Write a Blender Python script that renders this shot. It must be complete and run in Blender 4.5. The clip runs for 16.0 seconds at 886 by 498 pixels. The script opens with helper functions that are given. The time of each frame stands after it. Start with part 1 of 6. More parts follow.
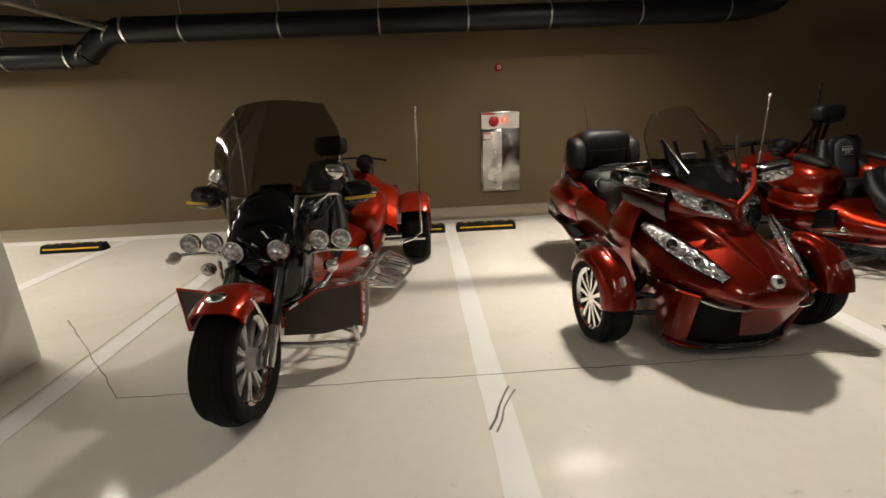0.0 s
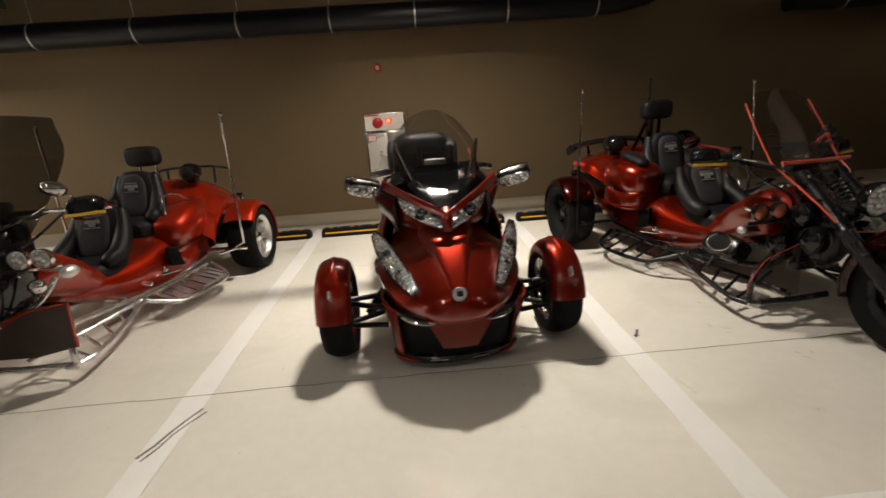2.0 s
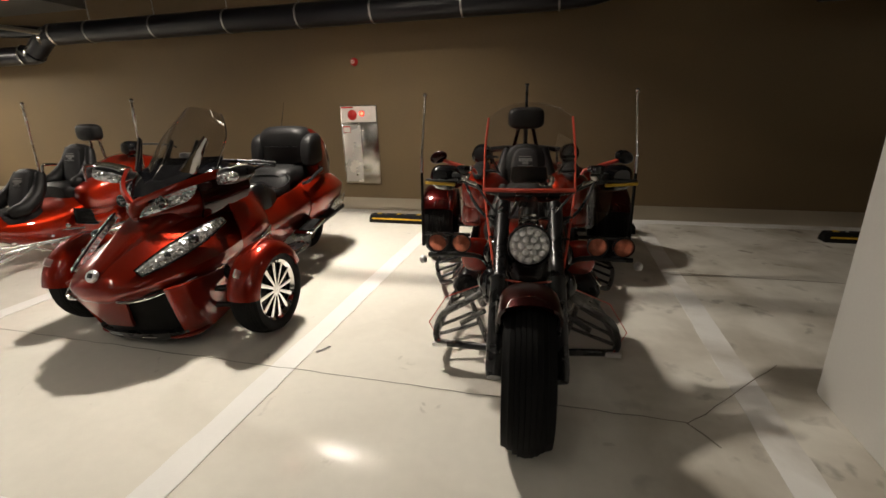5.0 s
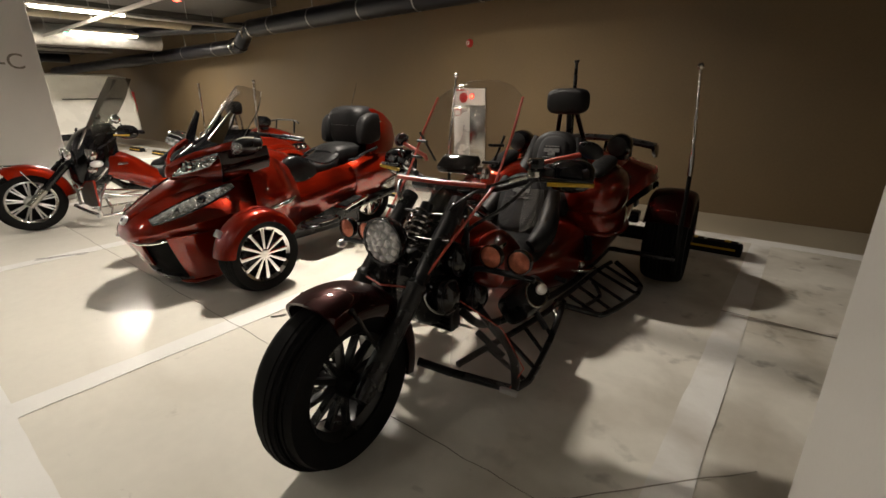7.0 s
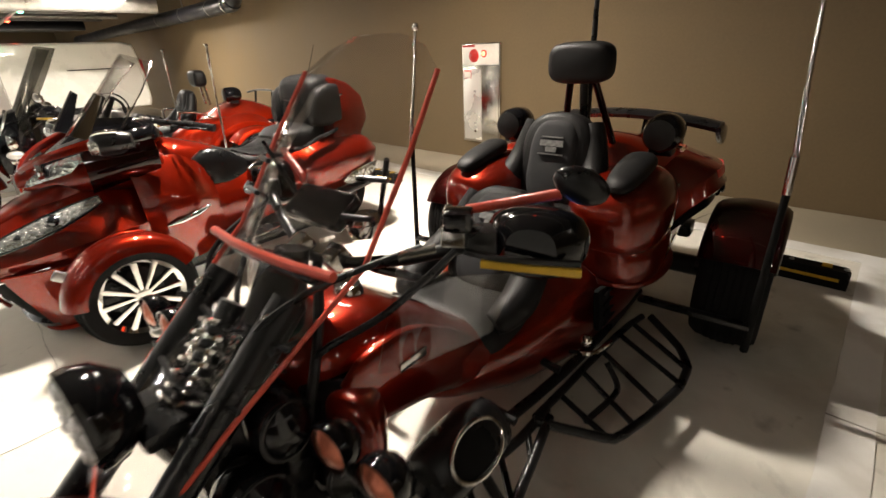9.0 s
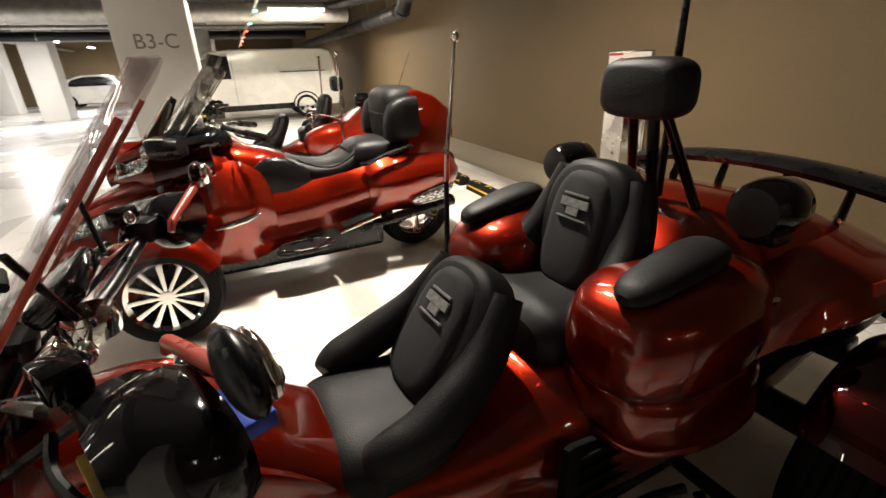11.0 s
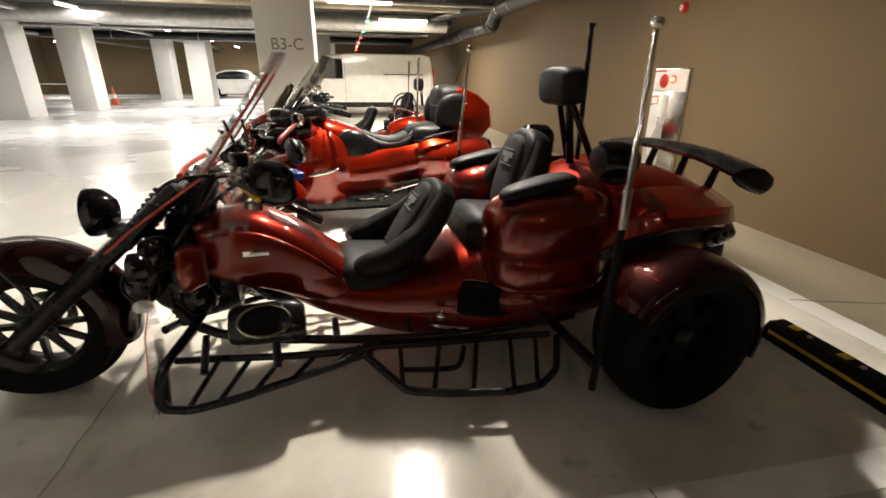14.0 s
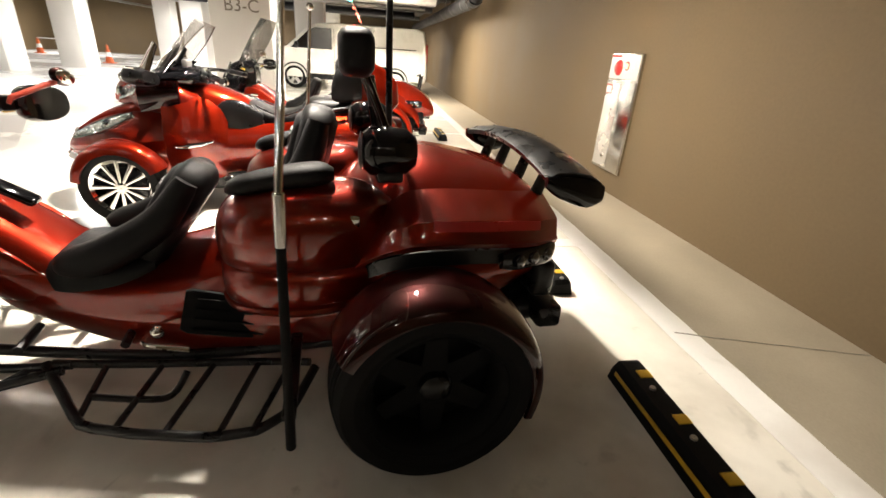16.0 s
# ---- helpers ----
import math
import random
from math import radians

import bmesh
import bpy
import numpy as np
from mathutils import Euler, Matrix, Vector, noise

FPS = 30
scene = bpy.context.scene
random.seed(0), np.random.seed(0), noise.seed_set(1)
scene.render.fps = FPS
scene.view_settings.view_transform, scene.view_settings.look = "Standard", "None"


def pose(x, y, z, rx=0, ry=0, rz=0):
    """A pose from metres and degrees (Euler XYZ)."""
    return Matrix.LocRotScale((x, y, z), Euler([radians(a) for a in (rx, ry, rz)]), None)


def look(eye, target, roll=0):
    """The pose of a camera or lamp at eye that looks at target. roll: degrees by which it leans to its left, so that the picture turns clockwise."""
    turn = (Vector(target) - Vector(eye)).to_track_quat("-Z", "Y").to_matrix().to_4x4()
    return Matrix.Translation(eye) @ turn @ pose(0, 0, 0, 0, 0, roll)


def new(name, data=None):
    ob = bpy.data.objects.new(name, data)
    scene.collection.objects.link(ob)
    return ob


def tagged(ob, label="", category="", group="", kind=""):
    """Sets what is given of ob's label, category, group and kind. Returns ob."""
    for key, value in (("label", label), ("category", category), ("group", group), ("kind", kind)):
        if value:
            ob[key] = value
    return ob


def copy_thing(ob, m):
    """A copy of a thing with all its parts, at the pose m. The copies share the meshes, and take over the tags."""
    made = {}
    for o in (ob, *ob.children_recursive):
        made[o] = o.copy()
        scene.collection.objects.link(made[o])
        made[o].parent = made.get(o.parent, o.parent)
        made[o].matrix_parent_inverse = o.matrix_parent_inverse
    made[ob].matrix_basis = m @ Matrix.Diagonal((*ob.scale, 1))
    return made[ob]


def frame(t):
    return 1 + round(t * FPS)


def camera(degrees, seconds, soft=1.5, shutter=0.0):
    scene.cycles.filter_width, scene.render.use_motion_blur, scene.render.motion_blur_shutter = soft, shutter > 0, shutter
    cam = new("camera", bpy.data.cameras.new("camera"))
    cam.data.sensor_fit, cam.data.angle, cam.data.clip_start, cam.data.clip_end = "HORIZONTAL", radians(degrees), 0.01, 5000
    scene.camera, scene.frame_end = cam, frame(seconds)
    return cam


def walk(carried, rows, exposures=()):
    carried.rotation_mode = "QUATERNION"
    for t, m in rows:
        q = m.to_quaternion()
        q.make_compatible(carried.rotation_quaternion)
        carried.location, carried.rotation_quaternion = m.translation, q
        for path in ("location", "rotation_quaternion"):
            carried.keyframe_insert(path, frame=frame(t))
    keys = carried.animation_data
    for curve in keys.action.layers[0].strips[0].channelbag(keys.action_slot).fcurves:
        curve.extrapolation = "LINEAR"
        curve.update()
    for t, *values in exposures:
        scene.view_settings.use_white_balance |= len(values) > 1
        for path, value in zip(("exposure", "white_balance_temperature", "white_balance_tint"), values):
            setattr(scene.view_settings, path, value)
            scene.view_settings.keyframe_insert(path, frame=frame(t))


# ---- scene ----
cam = camera(89.2, 16.0, soft=1.5, shutter=0.35)
PATH = [
    (0, (0.066, 0.223, 1.442), (0.142, 2.136, 0.862), -2.5),
    (0.5, (0.414, 0.168, 1.438), (0.46, 2.081, 0.857), -3.0),
    (1, (0.781, 0.247, 1.434), (0.861, 2.156, 0.844), -2.8),
    (1.5, (1.189, 0.267, 1.439), (1.31, 2.173, 0.848), -3.5),
    (2, (1.689, 0.237, 1.42), (1.78, 2.144, 0.826), -4.0),
    (2.5, (2.191, 0.213, 1.417), (2.273, 2.12, 0.819), -4.5),
    (3, (2.667, 0.157, 1.436), (2.733, 2.062, 0.832), -4.7),
    (3.5, (3.087, 0.215, 1.421), (3.137, 2.121, 0.816), -2.9),
    (3.7, (3.28, 0.224, 1.416), (3.29, 2.129, 0.807), -2.4),
    (5.8, (4.841, 0.811, 1.38), (3.956, 2.504, 0.786), -1.5),
    (6, (4.982, 0.877, 1.376), (4.001, 2.516, 0.785), -1.6),
    (6.5, (5.234, 1.094, 1.356), (4.157, 2.663, 0.742), -0.7),
    (7, (5.42, 1.316, 1.336), (4.24, 2.794, 0.685), -0.6),
    (7.5, (5.429, 1.558, 1.33), (4.196, 2.962, 0.617), -1.2),
    (8, (5.257, 1.823, 1.318), (4.023, 3.195, 0.546), -1.2),
    (8.5, (5.177, 2.155, 1.353), (3.91, 3.481, 0.553), -1.9),
    (9, (5.08, 2.503, 1.356), (3.795, 3.807, 0.55), -2.7),
    (9.2, (5.04, 2.627, 1.353), (3.755, 3.932, 0.55), -2.7),
    (11.3, (5.121, 3.412, 1.373), (3.389, 4.066, 0.618), -1.4),
    (11.5, (5.194, 3.386, 1.37), (3.452, 4.026, 0.625), -0.7),
    (12, (5.405, 3.348, 1.351), (3.638, 3.941, 0.626), 0.7),
    (12.5, (5.593, 3.349, 1.341), (3.778, 3.763, 0.61), -0.2),
    (13, (5.802, 3.327, 1.342), (3.975, 3.714, 0.627), 0.0),
    (13.5, (6.012, 3.315, 1.32), (4.183, 3.705, 0.61), 0.8),
    (14, (6.175, 3.525, 1.324), (4.348, 3.898, 0.601), 0.7),
    (14.5, (6.263, 3.823, 1.307), (4.437, 4.179, 0.575), 0.9),
    (15, (6.139, 4.089, 1.312), (4.344, 4.508, 0.536), 1.6),
    (15.5, (6.059, 4.387, 1.306), (4.267, 4.809, 0.524), 3.0),
    (16, (5.924, 4.609, 1.299), (4.117, 4.925, 0.502), 4.2),
]

EXPOSURES = [(0.0, -0.2), (2.5, -0.18), (3.5, 0.06), (6.5, 0.03), (7.5, 0.46), (8.2, 0.77), (9.0, 0.99), (11.5, 0.68), (14.0, 0.9), (15.0, 1.44), (16.0, 1.62)]
walk(cam, [(t, look(eye, target, roll)) for t, eye, target, roll in PATH], EXPOSURES)

# ---- light: a dim basement, batten lamps under the ceiling, some added as fill ----
world = bpy.data.worlds.new("basement_air")
scene.world = world
world.use_nodes = True
world.node_tree.nodes["Background"].inputs[0].default_value = (0.9, 0.85, 0.78, 1)
world.node_tree.nodes["Background"].inputs[1].default_value = 0.006


def lamp(name, x, y, z, watts, along="x", length=1.2, width=0.06, spread=180, colour=(1.0, 0.91, 0.79)):
    data = bpy.data.lights.new(name, "AREA")
    data.shape, data.size, data.size_y = "RECTANGLE", length, width
    data.energy, data.color, data.spread = watts, colour, radians(spread)
    ob = new(name, data)
    ob.matrix_world = pose(x, y, z, 0, 0, 0 if along == "x" else 90)
    return ob


# the lamp at x -6.4 is added to light the wall and van
BAY_LAMPS = [(1.95, 4.12, 3.72, 620, "x"), (-3.55, 3.85, 2.6, 100, "y"), (-6.4, 5.0, 2.6, 250, "y"), (-15.0, 4.0, 2.6, 200, "y")]
# fill lamps added over the lane edge to brighten the floor in front
FILL_LAMPS = [(-4.6, 0.2, 2.8, 8, "y"), (-1.8, 0.2, 2.8, 8, "y"), (1.0, 0.2, 2.8, 8, "y"), (3.8, 0.2, 2.8, 2, "y")]
# dim lamps added for small highlights on the paint, positions guessed
HIGHLIGHT_LAMPS = [(8.7, 5.4, 2.85, "y"), (7.9, -0.4, 2.8, "y"), (4.9, -0.9, 2.8, "x"), (2.2, -1.2, 2.8, "x"), (-3.4, -1.6, 2.8, "y"), (8.3, 3.4, 2.85, "x"), (6.2, -2.8, 2.8, "x"), (0.3, -2.6, 2.8, "x")]
LANE_LAMPS = [(x, -2.4, 2.66, 130) for x in (-23, -17.5, -12, -6.5)] + [(x, -10.5, 2.66, 90) for x in (-22, -14, -6, 2)]
lamp("bay_light", 1.95, 4.12, 3.67, 126, "x", 0.4, 0.13, 134)
lamp("bay_light", 1.85, 4.65, 2.72, 6, "x", 0.5, 0.06)
for x, y, z, watts, along in BAY_LAMPS[1:]:
    lamp("bay_light", x, y, z - 0.05, watts * 0.5, along, 1.2, 0.1)
for x, y, z, watts, along in FILL_LAMPS:
    lamp("lane_and_fill_light", x, y, z - 0.055, watts, along, 1.2, 0.22, 105)
for x, y, z, watts in LANE_LAMPS:
    lamp("lane_and_fill_light", x, y, z - 0.055, watts, "x", colour=(1.0, 0.96, 0.92))

# ---- materials ----
def part(name, bm, material, parent=None, label="", smooth=True):
    """One bmesh as one mesh object, under a thing or a part."""
    me = bpy.data.meshes.new(name)
    bm.to_mesh(me)
    bm.free()
    me.materials.append(material)
    if smooth:
        me.shade_smooth()
        me.set_sharp_from_angle(angle=radians(38))
    ob = new(name, me)
    if parent:
        ob.parent = parent
    if label:
        ob["label"] = label
    return ob


def thing(name, label, category, place=(0, 0, 0), turn=0.0, group=""):
    ob = new(name)
    ob.empty_display_size = 0.1
    ob.matrix_world = pose(*place, 0, 0, turn)
    return tagged(ob, label, category, group)


def mat(name, colour, rough=0.5, metal=0.0, scale=8.0, vary=0.15, fine=120.0, bump=0.0, coat=0.0, spec=0.5, rvary=0.1, detail=6.0):
    """A surface with variation at two scales and a fine relief."""
    m = bpy.data.materials.new(name)
    m.use_nodes = True
    nt = m.node_tree
    b = nt.nodes["Principled BSDF"]
    L, N = nt.links.new, nt.nodes.new
    b.inputs["Roughness"].default_value, b.inputs["Metallic"].default_value = rough, metal
    b.inputs["Coat Weight"].default_value, b.inputs["Coat Roughness"].default_value = coat, 0.015
    b.inputs["Coat IOR"].default_value = 1.66
    b.inputs["Specular IOR Level"].default_value = spec
    tc = N("ShaderNodeTexCoord")
    big, small = N("ShaderNodeTexNoise"), N("ShaderNodeTexNoise")
    big.inputs["Scale"].default_value, big.inputs["Detail"].default_value = scale, detail
    small.inputs["Scale"].default_value, small.inputs["Detail"].default_value = fine, 3
    for n in (big, small):
        L(tc.outputs["Object"], n.inputs["Vector"])
    mixed = N("ShaderNodeMath")
    mixed.operation = "MULTIPLY_ADD"
    mixed.inputs[1].default_value = 0.35
    L(small.outputs["Fac"], mixed.inputs[0])
    L(big.outputs["Fac"], mixed.inputs[2])
    ramp = N("ShaderNodeMapRange")
    ramp.inputs["From Min"].default_value, ramp.inputs["From Max"].default_value = 0.45, 0.9
    ramp.inputs["To Min"].default_value, ramp.inputs["To Max"].default_value = 1 - vary, 1 + vary
    L(mixed.outputs[0], ramp.inputs["Value"])
    mul = N("ShaderNodeVectorMath")
    mul.operation = "SCALE"
    mul.inputs[0].default_value = colour
    L(ramp.outputs[0], mul.inputs["Scale"])
    L(mul.outputs[0], b.inputs["Base Color"])
    rr = N("ShaderNodeMapRange")
    rr.inputs["From Min"].default_value, rr.inputs["From Max"].default_value = 0.3, 0.7
    rr.inputs["To Min"].default_value, rr.inputs["To Max"].default_value = max(0.02, rough - rvary), min(1, rough + rvary)
    L(big.outputs["Fac"], rr.inputs["Value"])
    L(rr.outputs[0], b.inputs["Roughness"])
    if bump:
        bp = N("ShaderNodeBump")
        bp.inputs["Strength"].default_value, bp.inputs["Distance"].default_value = bump, 0.002
        L(small.outputs["Fac"], bp.inputs["Height"])
        L(bp.outputs[0], b.inputs["Normal"])
    return m


def glass(name, colour=(1, 1, 1), rough=0.02, sheen=0.7):
    """Clear or tinted sheet: lets light through straight, with a gloss that grows at grazing angles."""
    m = bpy.data.materials.new(name)
    m.use_nodes = True
    nt = m.node_tree
    nt.nodes.clear()
    N, L = nt.nodes.new, nt.links.new
    out, mix, tr, gl = N("ShaderNodeOutputMaterial"), N("ShaderNodeMixShader"), N("ShaderNodeBsdfTransparent"), N("ShaderNodeBsdfGlossy")
    lw, pw, ma = N("ShaderNodeLayerWeight"), N("ShaderNodeMath"), N("ShaderNodeMath")
    tr.inputs[0].default_value = (*colour, 1)
    gl.inputs[0].default_value = (0.9, 0.9, 0.9, 1)
    gl.inputs["Roughness"].default_value = rough
    pw.operation, pw.inputs[1].default_value = "POWER", 3.0
    ma.operation, ma.inputs[1].default_value, ma.inputs[2].default_value = "MULTIPLY_ADD", sheen, 0.06
    L(lw.outputs["Facing"], pw.inputs[0])
    L(pw.outputs[0], ma.inputs[0])
    L(ma.outputs[0], mix.inputs[0])
    L(tr.outputs[0], mix.inputs[1])
    L(gl.outputs[0], mix.inputs[2])
    L(mix.outputs[0], out.inputs[0])
    return m


def glow(name, colour, strength):
    m = bpy.data.materials.new(name)
    m.use_nodes = True
    b = m.node_tree.nodes["Principled BSDF"]
    b.inputs["Base Color"].default_value = (*colour, 1)
    b.inputs["Emission Color"].default_value = (*colour, 1)
    b.inputs["Emission Strength"].default_value = strength
    return m


def soil_and_dim(m, colour, scale, low, high, amount, dim_from_x=None):
    """Smudges and traffic dirt over a floor, or only past some place along it, there also darkening for weaker light.
    """
    nt = m.node_tree
    b, N, L = nt.nodes["Principled BSDF"], nt.nodes.new, nt.links.new
    source = b.inputs["Base Color"].links[0].from_socket
    tc, no, rm, mx = N("ShaderNodeTexCoord"), N("ShaderNodeTexNoise"), N("ShaderNodeMapRange"), N("ShaderNodeMix")
    no.inputs["Scale"].default_value, no.inputs["Detail"].default_value, no.inputs["Distortion"].default_value = scale, 9, 1.2 if dim_from_x is None else 0.25
    rm.inputs["From Min"].default_value, rm.inputs["From Max"].default_value, rm.inputs["To Max"].default_value = low, high, amount
    mx.data_type = "RGBA"
    mx.inputs[7].default_value = (*colour, 1)
    L(tc.outputs["Object"], no.inputs["Vector"])
    L(no.outputs["Fac"], rm.inputs["Value"])
    L(rm.outputs[0], mx.inputs[0])
    if dim_from_x is not None:
        xyz, past, both = N("ShaderNodeSeparateXYZ"), N("ShaderNodeMapRange"), N("ShaderNodeMath")
        past.inputs["From Min"].default_value, past.inputs["From Max"].default_value = dim_from_x, dim_from_x + 1.2
        both.operation = "MULTIPLY"
        L(tc.outputs["Object"], xyz.inputs[0])
        L(xyz.outputs["X"], past.inputs["Value"])
        L(rm.outputs[0], both.inputs[0])
        L(past.outputs[0], both.inputs[1])
        L(both.outputs[0], mx.inputs[0])
    L(source, mx.inputs[6])
    L(mx.outputs[2], b.inputs["Base Color"])
    return m


FLOOR = mat("epoxy_floor", (0.79, 0.755, 0.675), 0.15, 0, 0.8, 0.06, 16, 0.09, spec=0.32, rvary=0.07)
soil_and_dim(FLOOR, (0.46, 0.41, 0.32), 0.8, 0.52, 0.78, 0.4)
soil_and_dim(FLOOR, (0.2, 0.17, 0.13), 7.0, 0.68, 0.78, 0.35)
# end bay: brown smudges, and darkening painted in for its weaker light
soil_and_dim(FLOOR, (0.26, 0.21, 0.14), 1.7, 0.42, 0.68, 0.55, 3.7)
soil_and_dim(FLOOR, (0.1, 0.08, 0.06), 5.0, 0.6, 0.72, 0.6, 4.2)
LINE = mat("white_line_paint", (0.92, 0.905, 0.87), 0.22, 0, 2.5, 0.03, 90, 0.04, rvary=0.03)
GREYFLOOR = mat("grey_lane_floor", (0.7, 0.69, 0.665), 0.27, 0, 0.5, 0.06, 50, 0.02)
soil_and_dim(LINE, (0.45, 0.4, 0.31), 3.0, 0.6, 0.8, 0.3)
# end bay lines: the same smudges and painted dimming
soil_and_dim(LINE, (0.34, 0.28, 0.2), 2.0, 0.42, 0.66, 0.6, 4.2)
soil_and_dim(GREYFLOOR, (0.35, 0.32, 0.27), 0.9, 0.55, 0.8, 0.4)
BARE = mat("bare_concrete_strip", (0.31, 0.265, 0.195), 0.55, 0, 2.0, 0.15, 80, 0.2)
CRACK = mat("crack", (0.24, 0.215, 0.175), 0.9, 0, 20, 0.3)
SCUFF = mat("tyre_scuff", (0.12, 0.11, 0.1), 0.6, 0, 30, 0.5)
WALL = mat("brown_wall_paint", (0.14, 0.096, 0.047), 0.75, 0, 0.9, 0.12, 40, 0.25)
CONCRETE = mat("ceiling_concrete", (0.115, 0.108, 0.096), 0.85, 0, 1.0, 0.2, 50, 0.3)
COLUMN = mat("column_paint", (0.74, 0.72, 0.68), 0.5, 0, 1.0, 0.05, 70, 0.1)
PIPE = mat("black_pipe_wrap", (0.006, 0.006, 0.009), 0.34, 0, 3, 0.12, 60, 0.03, spec=0.3, rvary=0.04, detail=2)
GALV = mat("galvanised_steel", (0.45, 0.44, 0.42), 0.38, 0.9, 8, 0.2, 60, 0.05)
CHROME = mat("chrome", (0.78, 0.77, 0.75), 0.07, 1.0, 6, 0.05, 50, 0, rvary=0.03)
RAIL = mat("bright_chrome_tube", (0.82, 0.81, 0.79), 0.2, 0.9, 6, 0.05, 50, 0, rvary=0.03)
ALLOY = mat("polished_alloy", (0.72, 0.71, 0.7), 0.36, 0.9, 8, 0.08, 60, 0)
RUBBER = mat("tyre_rubber", (0.006, 0.0058, 0.0056), 0.75, 0, 12, 0.3, 150, 0.25, spec=0.15)
BLACK = mat("black_plastic", (0.006, 0.006, 0.0065), 0.3, 0, 10, 0.3, 150, 0.1, spec=0.4)
GLOSS = mat("black_gloss", (0.005, 0.005, 0.006), 0.06, 0, 8, 0.2, 60, 0, rvary=0.03)
LEATHER = mat("black_leather", (0.0065, 0.0063, 0.0065), 0.5, 0, 9, 0.3, 220, 0.6, spec=0.25)
RED = mat("red_car_paint", (0.215, 0.0102, 0.0024), 0.31, 0.68, 5, 0.08, 300, 0, coat=1.0, spec=0.0, rvary=0.03)
REDA = mat("bright_red_paint", (0.3, 0.0155, 0.0036), 0.38, 0.5, 5, 0.08, 300, 0, coat=1.0, spec=0.0, rvary=0.03)
REDC = mat("deep_red_paint", (0.2, 0.0098, 0.0023), 0.31, 0.7, 5, 0.1, 300, 0, coat=1.0, spec=0.0, rvary=0.03)
DARKRED = mat("dark_maroon_paint", (0.018, 0.0009, 0.0007), 0.35, 0.7, 5, 0.1, 300, 0, coat=0.65, spec=0.0, rvary=0.03)
YELLOW = mat("yellow_marking", (0.62, 0.38, 0.02), 0.5, 0, 10, 0.15, 80, 0.1)
REDPL = mat("red_plastic", (0.45, 0.02, 0.015), 0.35, 0, 10, 0.1, 80, 0)
WHITEPL = mat("white_enamel", (0.72, 0.68, 0.62), 0.35, 0, 6, 0.05, 80, 0.02)
STEEL = mat("brushed_steel", (0.56, 0.54, 0.5), 0.18, 1.0, 3, 0.1, 90, 0.02)
VANW = mat("white_vehicle_paint", (0.78, 0.76, 0.7), 0.3, 0, 3, 0.03, 100, 0, coat=0.6)
DARKGLASS = mat("dark_window", (0.01, 0.012, 0.016), 0.06, 0, 4, 0.1, 40, 0, coat=1)
CLEAR = glass("clear_acrylic", (0.94, 0.93, 0.93), 0.03, 0.4)
SMOKE = glass("smoked_acrylic", (0.48, 0.47, 0.45), 0.05, 0.2)
LIGHTSMOKE = glass("light_smoked_acrylic", (0.84, 0.83, 0.82), 0.03, 0.5)
TUBE = glow("lamp_tube", (1.0, 0.9, 0.75), 18.0)
POD = glow("lamp_pod", (1.0, 0.93, 0.82), 24.0)
GREENLED = glow("green_led", (0.05, 1.0, 0.55), 12.0)
REDLED = glow("red_led", (1.0, 0.06, 0.03), 9.0)
BEIGE = mat("beige_pipe_paint", (0.42, 0.36, 0.26), 0.5, 0, 4, 0.15, 60, 0.1)
# steel made pale to paint in the white column it mirrors
PALEREFLECT = mat("pale_steel_reflection", (0.75, 0.72, 0.67), 0.28, 0.6, 3, 0.05, 90, 0.01)

# ---- mesh helpers ----
def box(bm, x0, x1, y0, y1, z0, z1, bevel=0.0, seg=2, m=None):
    """A box with rounded edges added to bm."""
    r = bmesh.ops.create_cube(bm, size=1.0)
    vs = r["verts"]
    for v in vs:
        v.co = Vector(((x0 + x1) / 2 + v.co.x * (x1 - x0), (y0 + y1) / 2 + v.co.y * (y1 - y0), (z0 + z1) / 2 + v.co.z * (z1 - z0)))
    if bevel:
        es = list({e for v in vs for e in v.link_edges})
        out = bmesh.ops.bevel(bm, geom=es, offset=bevel, segments=seg, profile=0.5, affect="EDGES")
        vs = list({v for f in out["faces"] for v in f.verts} | {v for v in vs if v.is_valid})
    if m is not None:
        bmesh.ops.transform(bm, matrix=m, verts=[v for v in vs if v.is_valid])
    return bm


def boxed(*a, **k):
    return box(bmesh.new(), *a, **k)


def sweep(bm, points, r, sides=10, closed=False, flat=1.0, caps=True):
    """A tube along points; r is one radius or one for each point."""
    pts = [Vector(p) for p in points]
    n = len(pts)
    rs = r if isinstance(r, (list, tuple)) else [r] * n
    rings, up = [], None
    for i, p in enumerate(pts):
        a = pts[(i - 1) % n] if closed or i else p
        b = pts[(i + 1) % n] if closed or i < n - 1 else p
        d = (b - a).normalized()
        if up is None:
            up = Vector((0, 0, 1)) if abs(d.z) < 0.9 else Vector((1, 0, 0))
        side = d.cross(up).normalized()
        up = side.cross(d).normalized()
        rings.append([bm.verts.new(p + rs[i] * (math.cos(t) * side + flat * math.sin(t) * up)) for t in (2 * math.pi * k / sides for k in range(sides))])
    loop = list(zip(rings, rings[1:])) + ([(rings[-1], rings[0])] if closed else [])
    for A, B in loop:
        for k in range(sides):
            bm.faces.new((A[k], A[(k + 1) % sides], B[(k + 1) % sides], B[k]))
    if caps and not closed:
        bm.faces.new(rings[0][::-1])
        bm.faces.new(rings[-1])
    return bm


